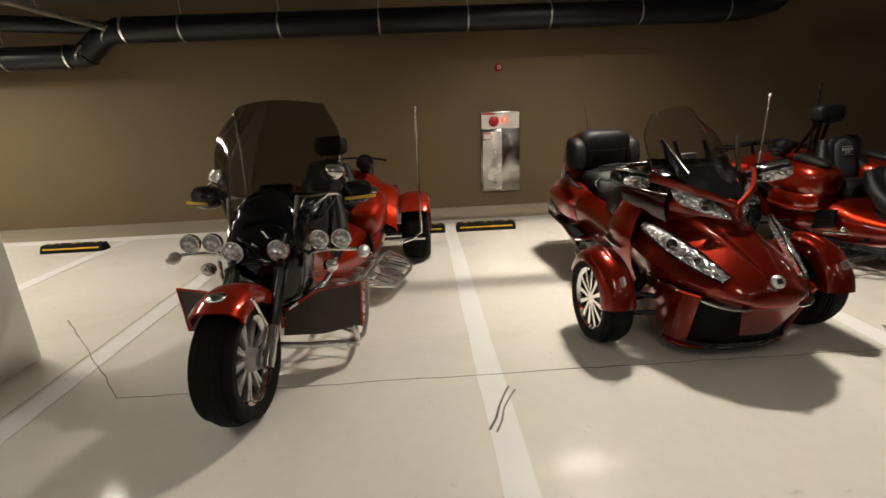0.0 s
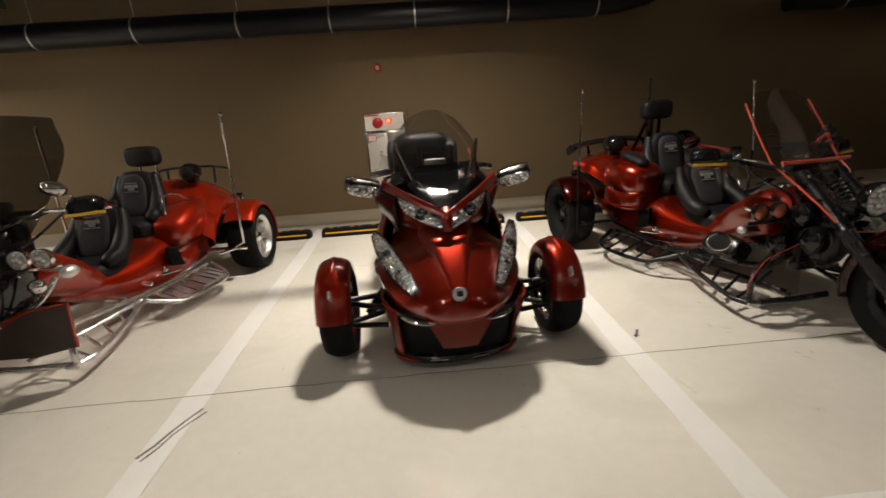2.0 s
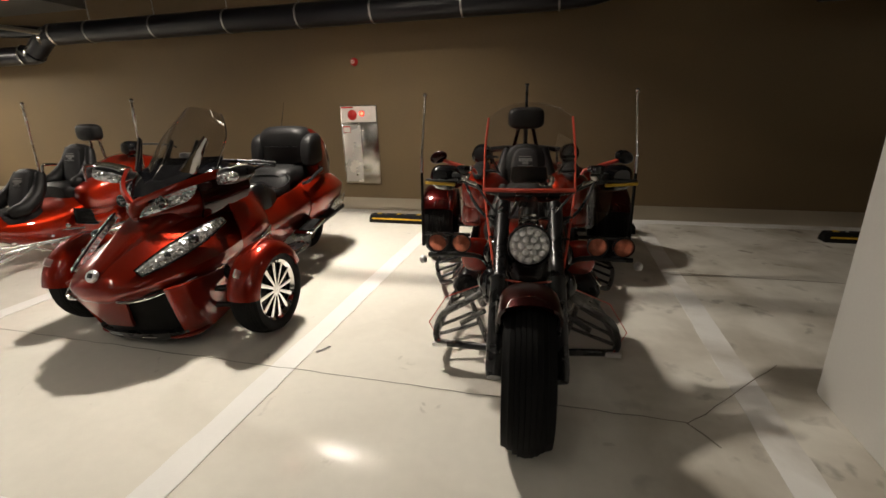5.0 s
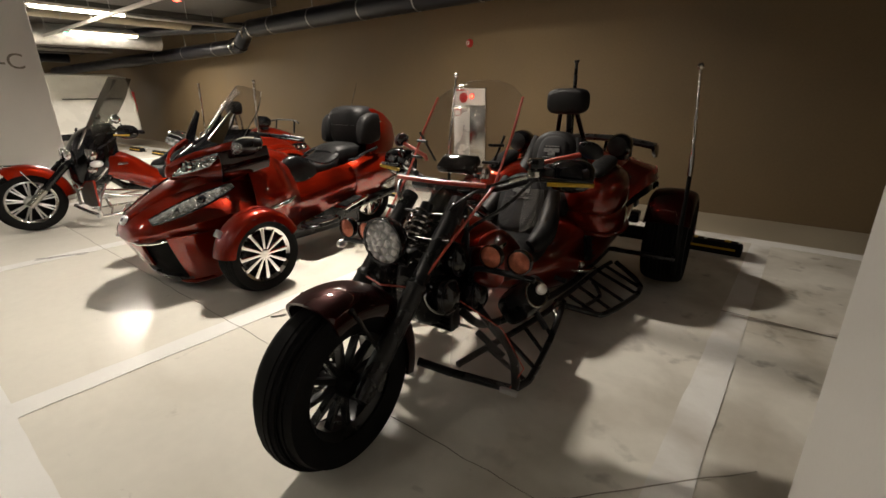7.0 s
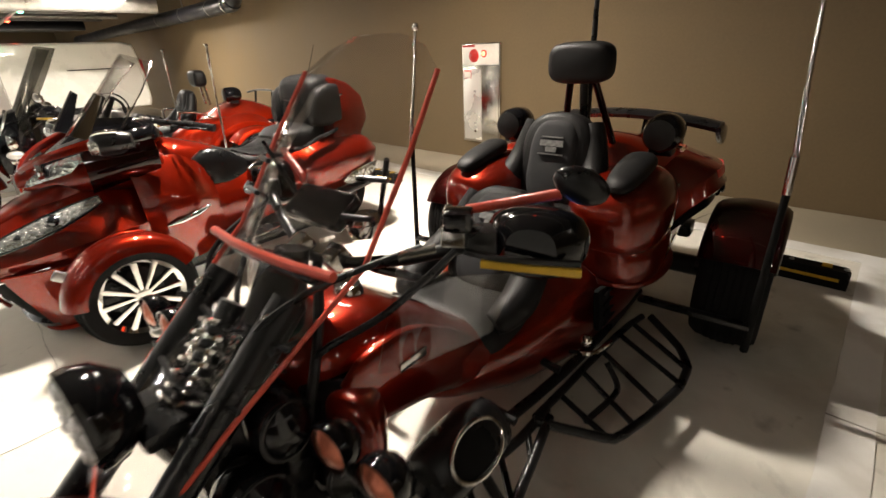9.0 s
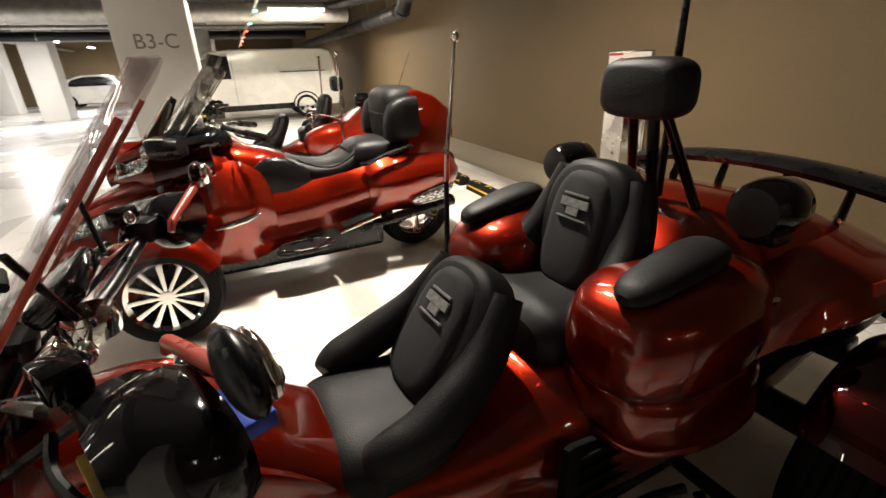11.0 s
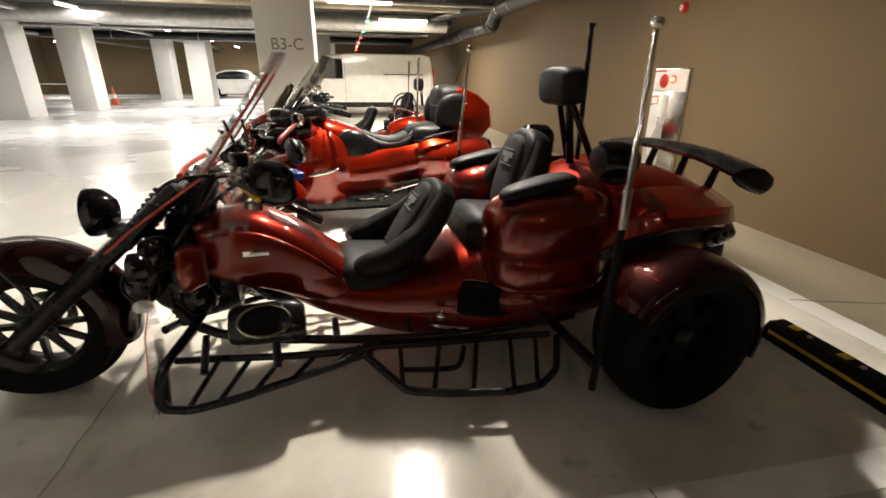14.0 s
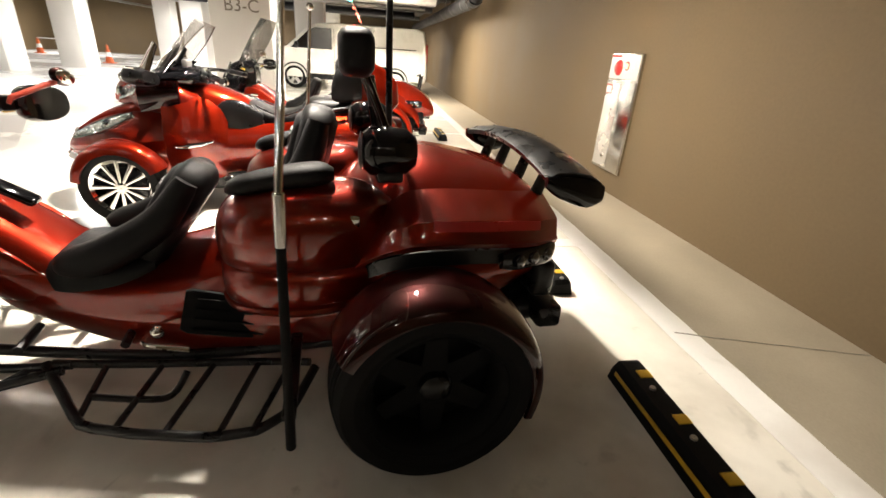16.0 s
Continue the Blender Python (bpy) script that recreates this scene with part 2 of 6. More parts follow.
def curve(points, n=6, closed=False):
    """Points on a smooth line through the given ones."""
    P = [Vector(p) for p in points]
    out = []
    m = len(P)
    for i in range(m if closed else m - 1):
        a, b, c, d = (P[(i + k) % m] if closed else P[min(max(i + k, 0), m - 1)] for k in (-1, 0, 1, 2))
        for j in range(n):
            t = j / n
            out.append(0.5 * (2 * b + (c - a) * t + (2 * a - 5 * b + 4 * c - d) * t * t + (3 * b - a - 3 * c + d) * t**3))
    if not closed:
        out.append(P[-1])
    return out


def linear(points, n=4):
    """Points along a bent line with slightly eased corners."""
    P = [Vector(p) for p in points]
    out = []
    for a, b in zip(P, P[1:]):
        out += [a.lerp(b, k / n) for k in range(n)]
    out.append(P[-1])
    return [out[0]] + [(out[i - 1] + 4 * out[i] + out[i + 1]) / 6 for i in range(1, len(out) - 1)] + [out[-1]]


def tube(points, r, n=6, sides=10, closed=False):
    return sweep(bmesh.new(), curve(points, n, closed), r, sides, closed)


def lathe(bm, profile, seg=32, axis="x", centre=(0, 0, 0), a0=0.0, a1=360.0):
    """Turns a profile of (radius, along) about an axis."""
    full = abs(a1 - a0) >= 360
    steps = seg if full else seg + 1
    c = Vector(centre)
    rings = []
    for k in range(steps):
        t = radians(a0 + (a1 - a0) * k / seg)
        ring = []
        for r, h in profile:
            u, w = r * math.cos(t), r * math.sin(t)
            p = Vector((h, u, w)) if axis == "x" else Vector((u, h, w)) if axis == "y" else Vector((u, w, h))
            ring.append(bm.verts.new(c + p))
        rings.append(ring)
    pairs = list(zip(rings, rings[1:])) + ([(rings[-1], rings[0])] if full else [])
    for A, B in pairs:
        for j in range(len(profile) - 1):
            bm.faces.new((A[j], A[j + 1], B[j + 1], B[j]))
    bmesh.ops.remove_doubles(bm, verts=bm.verts, dist=1e-5)
    bmesh.ops.recalc_face_normals(bm, faces=bm.faces)
    return bm


def turned(profile, seg=32, axis="x", centre=(0, 0, 0), a0=0.0, a1=360.0):
    return lathe(bmesh.new(), profile, seg, axis, centre, a0, a1)


def loft(rings, cap=True, smooth=0, mirror=False):
    """A skin through rings of points, all of one length and closed."""
    bm = bmesh.new()
    R = [[bm.verts.new(p) for p in ring] for ring in rings]
    k = len(R[0])
    for A, B in zip(R, R[1:]):
        for i in range(k):
            bm.faces.new((A[i], A[(i + 1) % k], B[(i + 1) % k], B[i]))
    if cap:
        bm.faces.new(R[0][::-1])
        bm.faces.new(R[-1])
    bmesh.ops.recalc_face_normals(bm, faces=bm.faces)
    if smooth:
        bm2 = subdivided(bm, smooth)
        return bm2
    return bm


def subdivided(bm, levels=1):
    """Catmull-Clark, by a modifier that is applied at once."""
    me = bpy.data.meshes.new("cage")
    bm.to_mesh(me)
    bm.free()
    ob = new("cage", me)
    s = ob.modifiers.new("s", "SUBSURF")
    s.levels = s.render_levels = levels
    ev = ob.evaluated_get(bpy.context.evaluated_depsgraph_get())
    out = bmesh.new()
    out.from_mesh(ev.to_mesh())
    bpy.data.objects.remove(ob)
    bpy.data.meshes.remove(me)
    return out


def sheet(grid, thick=0.0):
    """A skin over a grid of points (rows of equal length), with thickness."""
    bm = bmesh.new()
    R = [[bm.verts.new(p) for p in row] for row in grid]
    for A, B in zip(R, R[1:]):
        for i in range(len(A) - 1):
            bm.faces.new((A[i], A[i + 1], B[i + 1], B[i]))
    bmesh.ops.recalc_face_normals(bm, faces=bm.faces)
    if thick:
        bmesh.ops.solidify(bm, geom=bm.faces[:], thickness=thick)
    return bm


def plate(outline, thick, m=None, bevel=0.0):
    """A flat plate: outline of (x, y), raised by thick along z, then moved by m."""
    bm = bmesh.new()
    f = bm.faces.new([bm.verts.new((x, y, 0)) for x, y in outline])
    e = bmesh.ops.extrude_face_region(bm, geom=[f])
    vs = [v for v in e["geom"] if isinstance(v, bmesh.types.BMVert)]
    bmesh.ops.translate(bm, vec=(0, 0, thick), verts=vs)
    bmesh.ops.recalc_face_normals(bm, faces=bm.faces)
    if bevel:
        bmesh.ops.bevel(bm, geom=bm.edges[:], offset=bevel, segments=2, profile=0.5, affect="EDGES")
    if m is not None:
        bm.transform(m)
    return bm


def ball(centre, radii, seg=20, rings=12, m=None):
    bm = bmesh.new()
    bmesh.ops.create_uvsphere(bm, u_segments=seg, v_segments=rings, radius=1.0)
    bm.transform(Matrix.Translation(centre) @ (m or Matrix()) @ Matrix.Diagonal((*radii, 1)))
    return bm


# ---- the basement ----
WALL_Y, CEIL, HIGH = 7.2, 3.05, 4.1
BAY_X, BAY_Y = -3.5, 1.2  # beyond these lines the slab over the bays is raised
X0, X1, Y0 = -26.0, 9.5, -13.5


def setting(ob, label, category):
    return tagged(ob, label, category, kind="structure")


floor = setting(part("floor", boxed(X0, X1, Y0, WALL_Y, -0.2, 0), FLOOR, smooth=False), "glossy pale cream epoxy parking floor with saw-cut joints", "floor")
setting(part("lane_floor", boxed(X0, X1, Y0, 1.15, 0.0, 0.003), GREYFLOOR, smooth=False), "glossy pale grey epoxy driving lane", "floor")
setting(part("wall_north", boxed(X0, X1, WALL_Y, WALL_Y + 0.25, 0, HIGH), WALL, smooth=False), "dark brown painted concrete back wall", "wall")
setting(part("wall_south", boxed(X0, X1, Y0 - 0.25, Y0, 0, CEIL), WALL, smooth=False), "brown painted concrete wall across the lane", "wall")
setting(part("wall_west", boxed(X0 - 0.25, X0, Y0, WALL_Y, 0, CEIL), WALL, smooth=False), "brown painted far end wall", "wall")
setting(part("wall_east", boxed(X1, X1 + 0.25, Y0, WALL_Y, 0, HIGH), WALL, smooth=False), "brown painted end wall", "wall")
slab = box(bmesh.new(), X0, X1, Y0, BAY_Y, CEIL, CEIL + 0.2)
box(slab, X0, BAY_X, BAY_Y, WALL_Y, CEIL, CEIL + 0.2)
box(slab, BAY_X, X1, BAY_Y, WALL_Y, HIGH, HIGH + 0.2)
box(slab, BAY_X - 0.2, X1, BAY_Y - 0.2, BAY_Y, CEIL + 0.2, HIGH + 0.2)
box(slab, BAY_X - 0.2, BAY_X, BAY_Y, WALL_Y, CEIL + 0.2, HIGH + 0.2)
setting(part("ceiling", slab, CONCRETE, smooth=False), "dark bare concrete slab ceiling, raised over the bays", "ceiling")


def over(x, y):
    """The ceiling's height above a place."""
    return HIGH if x > BAY_X and y > BAY_Y else CEIL


def stripe(label, *xy):
    bm = bmesh.new()
    x0, x1, y0, y1 = xy
    along = y1 - y0 > x1 - x0
    n = int(max(x1 - x0, y1 - y0) / 0.12)
    rnd = random.Random(round(100 * (x0 + y0)))
    top = []
    for k in range(n + 1):
        u, a, b = k / n, rnd.uniform(-0.004, 0.004), rnd.uniform(-0.004, 0.004)
        p = ((x0 + a, y0 + (y1 - y0) * u), (x1 + b, y0 + (y1 - y0) * u)) if along else ((x0 + (x1 - x0) * u, y1 + a), (x0 + (x1 - x0) * u, y0 + b))
        top.append([Vector((*q, 0.005)) for q in p])
    bm = sheet(top, 0.003)
    return setting(part("floor_line", bm, LINE, smooth=False), label, "floor marking")


for x in (-2.1, 0.39, 2.85, 5.27, 7.75, -3.85, -6.4, -8.9, -11.5):
    stripe("white painted bay line on the floor", x - 0.073, x + 0.073, 1.42, 6.18)
stripe("white painted line along the back of the bays", -16, X1 - 0.01, 6.18, 6.35)
setting(part("floor_strip", boxed(-16, X1, 6.35, WALL_Y, 0.0, 0.003), BARE, smooth=False), "bare tan concrete strip along the wall", "floor")
stripe("wide white painted edge line along the lane", -20, X1 - 0.01, 1.15, 1.42)


def joint(points, w=0.005, name="floor_joint", material=None, label="thin dark saw-cut joint in the floor"):
    """A thin, slightly uneven dark line in the floor."""
    rnd = random.Random(len(points) * 7 + round(points[0][0] * 10))
    pts = []
    for (ax, ay), (bx, by) in zip(points, points[1:]):
        n = max(2, int(math.hypot(bx - ax, by - ay) / 0.1))
        pts += [Vector((ax + (bx - ax) * k / n + rnd.uniform(-0.006, 0.006), ay + (by - ay) * k / n + rnd.uniform(-0.006, 0.006), 0.0065)) for k in range(n)]
    pts.append(Vector((*points[-1], 0.0065)))
    rows = []
    for i, p in enumerate(pts):
        d = (pts[min(i + 1, len(pts) - 1)] - pts[max(i - 1, 0)]).normalized()
        side = Vector((-d.y, d.x, 0)) * (w * rnd.uniform(0.35, 0.65))
        rows.append([p - side, p + side])
    return setting(part(name, sheet(rows, 0.002), material or CRACK, smooth=False), label, "floor joint")


joint([(-1.68, 2.46), (4.92, 2.44)], 0.0022)
joint([(4.92, 2.44), (5.01, 2.52), (5.51, 3.05)], 0.004)
joint([(4.92, 2.44), (5.02, 2.3)])
joint([(-1.68, 2.46), (-2.2, 3.0), (-2.42, 3.23)])
joint([(-2.45, 3.26), (-2.77, 3.59)], 0.008)
joint([(5.2, 4.46), (6.6, 4.46)])
joint([(-2.2, 1.5), (-2.2, 6.2)], 0.0025)
joint([(4.1, 6.22), (4.35, 7.19)], 0.008)
joint([(0.47, 2.33), (0.4, 2.16), (0.32, 1.99)], 0.01, "scuff_mark", SCUFF, "black tyre scuff on the white line")
joint([(0.5, 2.3), (0.42, 2.14), (0.35, 1.97)], 0.007, "scuff_mark", SCUFF, "black tyre scuff on the white line")
joint([(2.95, 2.64), (3.0, 2.72)], 0.02, "scuff_mark", SCUFF, "small dark scuff on the floor")


def column(x0, x1, y0, y1, label="white painted square concrete column"):
    return setting(part("column", boxed(x0, x1, y0, y1, 0, over(x1, y1), bevel=0.02), COLUMN), label, "column")


lettered = column(-3.45, -2.5, 2.07, 3.0, "white painted square column lettered with its zone")
text = bpy.data.curves.new("lettering", "FONT")
text.body, text.size, text.align_x, text.align_y, text.extrude = "B3-C", 0.26, "CENTER", "CENTER", 0.002
probe = new("lettering_probe", text)
mesh = bpy.data.meshes.new_from_object(probe.evaluated_get(bpy.context.evaluated_depsgraph_get()))
bpy.data.objects.remove(probe)
letters = new("lettering", mesh)
mesh.materials.append(CRACK)
letters.parent = lettered
letters["label"] = "dark painted zone lettering"
letters.matrix_local = Matrix(((0, 0, 1, -2.4985), (1, 0, 0, 2.57), (0, 1, 0, 1.77), (0, 0, 0, 1)))
column(5.585, 6.48, 1.92, 2.82)
for x in (-11.4, -19.4):
    column(x - 0.9, x, 2.07, 3.0)
column(-13.4, -12.5, -5.95, -5.15)
column(-10.5, -9.6, -6.6, -5.65)
column(-21.0, -20.1, -5.75, -5.0)
column(-15.9, -15.0, -2.75, -1.95)
column(2.0, 2.9, -6.4, -5.5)

# ---- shared vehicle pieces ----
def section(y, zb, zt, w, power=2.6, flat=0.0, n=28, lean=0.0):
    """A rounded cross-section standing across the y axis; flat pulls its widest line down."""
    zc, h = (zb + zt) / 2, (zt - zb) / 2
    ring = []
    for k in range(n):
        t = 2 * math.pi * k / n
        c, s = math.cos(t), math.sin(t)
        x = w * math.copysign(abs(c) ** (2 / power), c)
        z = h * math.copysign(abs(s) ** (2 / power), s)
        squeeze = 1 - flat * max(0.0, z / h)
        ring.append(Vector((x * squeeze, y + lean * z, zc + z)))
    return ring


def hull(stations, n=28, steps=4, power=2.6, lean=0.0):
    """A body skinned through stations of (y, z low, z high, half width, narrowing of the top)."""
    rows = curve([Vector((s[0], s[1], s[2])) for s in stations], steps)
    wide = curve([Vector((s[3], s[4] if len(s) > 4 else 0, 0)) for s in stations], steps)
    return loft([section(a[0], a[1], a[2], max(b[0], 0.01), power, b[1], n, lean) for a, b in zip(rows, wide)])


def tyre(r, w, x=0.0, inner=0.6, round_=0.35):
    """A tyre about the x axis, with a crowned tread and grooves."""
    ri, h = r * inner, w / 2
    prof = [(ri, -h * 0.8), (ri + (r - ri) * 0.35, -h), (r - (r - ri) * 0.3, -h * 0.98), (r - 0.035 * round_, -h * 0.78)]
    for k in range(-3, 4):
        u = h * 0.7 * k / 3.5
        top = r - (abs(k) / 3.5) ** 2 * 0.035 * round_
        prof += [(top, u - 0.012), (top, u + 0.006), (top - 0.006, u + 0.008), (top - 0.006, u + 0.012)]
    prof += [(r - 0.035 * round_, h * 0.78), (r - (r - ri) * 0.3, h * 0.98), (ri + (r - ri) * 0.35, h), (ri, h * 0.8)]
    return turned([(a, b + x) for a, b in prof], 56, "x")


def rim_ring(r, w, x=0.0, lip=0.02):
    h = w / 2
    return turned([(r, x - h), (r + 0.006, x - h + 0.004), (r - lip * 0.3, x - h + 0.012), (r - lip, x - h * 0.6), (r - lip * 1.2, x), (r - lip, x + h * 0.6), (r - lip * 0.3, x + h - 0.012), (r + 0.006, x + h - 0.004), (r, x + h)], 56, "x")


def spokes(count, r0, r1, x, w0, w1, thick, twin=False, a=0.0):
    """Cast spokes about the x axis."""
    bm = bmesh.new()
    for k in range(count):
        for off in ((-0.09, 0.09) if twin else (0.0,)):
            t = 2 * math.pi * k / count + off + a
            m = Matrix.Rotation(t, 4, "X")
            t2 = 2 * math.pi * k / count + off * 0.35 + a
            m2 = Matrix.Rotation(t2, 4, "X")
            lo = [m2 @ Vector((x + dx, dy, r0)) for dx, dy in ((-thick, -w0), (thick, -w0), (thick * 1.3, 0), (thick, w0), (-thick, w0))]
            hi = [m @ Vector((x + dx, dy, r1)) for dx, dy in ((-thick, -w1), (thick, -w1), (thick * 1.3, 0), (thick, w1), (-thick, w1))]
            A, B = [bm.verts.new(p) for p in lo], [bm.verts.new(p) for p in hi]
            for i in range(5):
                bm.faces.new((A[i], A[(i + 1) % 5], B[(i + 1) % 5], B[i]))
            bm.faces.new(A[::-1])
            bm.faces.new(B)
    bmesh.ops.recalc_face_normals(bm, faces=bm.faces)
    return bm


def place(ob, m):
    ob.matrix_local = m
    return ob


def arch(r, x0, x1, a0, a1, thick=0.012, seg=24, edge=0.03, drop=0.05):
    """A mudguard about the x axis from angle a0 to a1 (0 is back, 90 is up), with rolled sides."""
    turns = [math.pi * k / 12 for k in range(13)]
    prof = [(r + 0.012 - (drop + 0.012) * (1 - math.sin(a) ** 0.62), (x0 + x1) / 2 - (x1 - x0) / 2 * math.cos(a)) for a in turns]
    bm = bmesh.new()
    lathe(bm, prof, seg, "x", (0, 0, 0), a0, a1)
    bmesh.ops.solidify(bm, geom=bm.faces[:], thickness=thick)
    return bm


def lamp_unit(parent, x, y, z, r, lens_mat, shell_mat, name="lamp", tilt=0.0):
    """A round lamp that faces forward (-y): shell, rim, reflector and ribbed lens."""
    shell = part(name, turned([(0.001, 0.75 * r), (r * 0.55, 0.72 * r), (r * 0.9, 0.35 * r), (r, 0), (r * 0.98, -0.02), (r * 0.9, -0.02), (r * 0.88, 0.0), (r * 0.5, 0.25 * r), (0.001, 0.3 * r)], 24, "y"), shell_mat, parent)
    place(shell, pose(x, y, z, tilt))
    bm = bmesh.new()
    lathe(bm, [(0.001, -0.028), (r * 0.5, -0.024), (r * 0.89, -0.012)], 24, "y")
    part("lens", bm, lens_mat, shell)
    return shell


def facets(name, metal=0.75):
    """Cut lamp glass: a bright reflector broken up by many small prisms."""
    m = bpy.data.materials.new(name)
    m.use_nodes = True
    nt = m.node_tree
    b = nt.nodes["Principled BSDF"]
    b.inputs["Base Color"].default_value = (0.93, 0.92, 0.9, 1)
    b.inputs["Metallic"].default_value, b.inputs["Roughness"].default_value = metal, 0.17
    tc, vo, bp = nt.nodes.new("ShaderNodeTexCoord"), nt.nodes.new("ShaderNodeTexVoronoi"), nt.nodes.new("ShaderNodeBump")
    vo.inputs["Scale"].default_value = 45
    bp.inputs["Strength"].default_value, bp.inputs["Distance"].default_value = 0.9, 0.008
    nt.links.new(tc.outputs["Object"], vo.inputs["Vector"])
    rm, mx = nt.nodes.new("ShaderNodeMapRange"), nt.nodes.new("ShaderNodeMix")
    rm.inputs["From Min"].default_value, rm.inputs["From Max"].default_value = 0.15, 0.7
    mx.data_type = "RGBA"
    mx.inputs[6].default_value, mx.inputs[7].default_value = (0.95, 0.94, 0.92, 1), (0.4, 0.4, 0.4, 1)
    nt.links.new(vo.outputs["Distance"], rm.inputs["Value"])
    nt.links.new(rm.outputs[0], mx.inputs[0])
    nt.links.new(mx.outputs[2], b.inputs["Base Color"])
    nt.links.new(vo.outputs["Distance"], bp.inputs["Height"])
    nt.links.new(bp.outputs[0], b.inputs["Normal"])
    return m


FACET = facets("cut_lamp_glass", 0.55)
LEDLENS = mat("led_lens_glass", (0.85, 0.85, 0.86), 0.12, 0.5, 30, 0.1, 90, 0, coat=1.0)
ORANGEFACET = mat("orange_reflector", (0.55, 0.17, 0.1), 0.15, 0.6, 40, 0.3, 150, 0.6)

# ---- long three-wheeled motorcycles ----
def trike(label, where, turn, paint, guard, metal, dark, style):
    """Faces -y; its own origin lies on the ground under the rear axle. style 'touring': chrome and smoked screen, 'bare': black and clear screen."""
    touring = style == "touring"
    T = thing("trike", label, "trike", where, turn, "three-wheeled motorcycles")
    FY, R = (-2.555, 0.312) if touring else (-2.62, 0.33)
    AY, AX = (0.0, 0.735) if touring else (-0.062, 0.768)

    # front wheel with fork
    fw = part("front_wheel", tyre(R, 0.2, 0, 0.7 if touring else 0.62, 0.9), RUBBER, T)
    place(fw, pose(0, FY, R))
    part("rim", rim_ring(R * (0.72 if touring else 0.64), 0.15, 0, 0.03), metal, fw)
    if touring:
        part("spokes", spokes(9, 0.04, 0.215, 0.035, 0.008, 0.007, 0.012, True), ALLOY, fw)
        part("rim_dish", turned([(0.215, -0.02), (0.12, 0.0), (0.05, 0.01)], 36, "x"), RUBBER, fw)
        part("hub", turned([(0.001, -0.1), (0.05, -0.1), (0.06, -0.06), (0.06, 0.06), (0.05, 0.1), (0.001, 0.1)], 24, "x"), ALLOY, fw)
    else:
        part("spokes", spokes(12, 0.045, 0.2, 0.02, 0.012, 0.008, 0.014, False), BLACK, fw)
        part("hub", turned([(0.001, -0.1), (0.045, -0.1), (0.052, -0.05), (0.052, 0.05), (0.045, 0.1), (0.001, 0.1)], 24, "x"), BLACK, fw)
    disc = 0.15 if touring else 0.1
    part("brake_disc", turned([(0.06, -0.092), (disc, -0.092), (disc, -0.087), (0.06, -0.087)], 32, "x"), STEEL, fw)
    axle = part("axle", turned([(0.001, -0.17), (0.018, -0.17), (0.024, -0.15), (0.016, -0.14), (0.016, 0.14), (0.024, 0.15), (0.018, 0.17), (0.001, 0.17)], 16, "x"), CHROME if touring else BLACK, T)
    place(axle, pose(0, FY, R))
    gd = part("front_mudguard", arch(0.375 if touring else 0.362, -0.125, 0.125, 5 if touring else -18, 118 if touring else 108, 0.012, 24, 0.05, 0.09), guard, T)
    place(gd, pose(0, FY, R))
    if touring:
        part("emblem", ball((0, FY - 0.1, R + 0.375), (0.045, 0.05, 0.02)), CHROME, T)
    head = Vector((0, -1.84, 0.98))
    for s in (-1, 1):
        base, top = Vector((s * 0.135, FY, R)), Vector((s * 0.13, -1.86, 1.0)) if touring else Vector((s * 0.131, -1.965, 0.9))
        leg = part("fork_leg", sweep(bmesh.new(), [base + (base - top) * 0.04, base.lerp(top, 0.02), base.lerp(top, 0.48), base.lerp(top, 0.5), base.lerp(top, 0.52), top], [0.03, 0.036, 0.036, 0.044, 0.03, 0.03] if touring else [0.034, 0.04, 0.04, 0.046, 0.037, 0.037], 16), dark, T)
        if touring:
            part("fork_slider", sweep(bmesh.new(), [base + (base - top) * 0.045, base.lerp(top, 0.17)], [0.037, 0.038], 16), STEEL, leg)
        stay = part("mudguard_stay", sweep(bmesh.new(), [(s * 0.128, FY + 0.1, R + 0.1), (s * 0.125, FY - 0.02, R + 0.33)], 0.008, 8), metal if touring else dark, T)
    for f in (0.56, 0.92):
        p = Vector((0, FY, R)).lerp(head, f)
        part("fork_clamp", boxed(-0.16, 0.16, -0.03, 0.03, -0.016, 0.016, 0.01, 2, pose(*p, -45)), dark, T)
    if not touring:
        spring = [Vector((0.045 * math.cos(a), 0, 0)) + Vector((0, 0, a * 0.0045)) + Vector((0, 0.045 * math.sin(a), 0)) for a in (k * 0.5 for k in range(100))]
        sp = part("fork_spring", sweep(bmesh.new(), spring, 0.007, 6), CHROME, T)
        place(sp, pose(0, -2.2, 0.68, -42))
        part("damper", sweep(bmesh.new(), [(0, -2.22, 0.66), (0, -2.02, 0.88)], 0.028, 12), BLACK, T)
    # head lamps
    if touring:
        for x in (-0.125, 0.125):
            lamp_unit(T, x, -2.17, 0.76, 0.062, FACET, CHROME, "headlamp")
        part("nacelle", hull([(-2.18, 0.5, 0.7, 0.1), (-2.12, 0.4, 0.86, 0.2), (-2.0, 0.36, 1.0, 0.23), (-1.85, 0.4, 1.05, 0.22), (-1.7, 0.6, 1.02, 0.12)]), GLOSS, T, "black gloss lamp fairing")
    else:
        head_lamp = lamp_unit(T, 0, -2.315, 0.79, 0.1, FACET, GLOSS, "headlamp", 0)
        for ring, count in ((0.0, 1), (0.034, 6), (0.067, 12)):
            for k in range(count):
                a = 2 * math.pi * k / count
                part("led_lens", ball((ring * math.cos(a), -0.024 + ring * 0.1, ring * math.sin(a)), (0.0155, 0.014, 0.0155), 12, 8), LEDLENS, head_lamp)
        part("lamp_bracket", boxed(-0.08, 0.08, -2.27, -2.12, 0.7, 0.74, 0.01), BLACK, T)
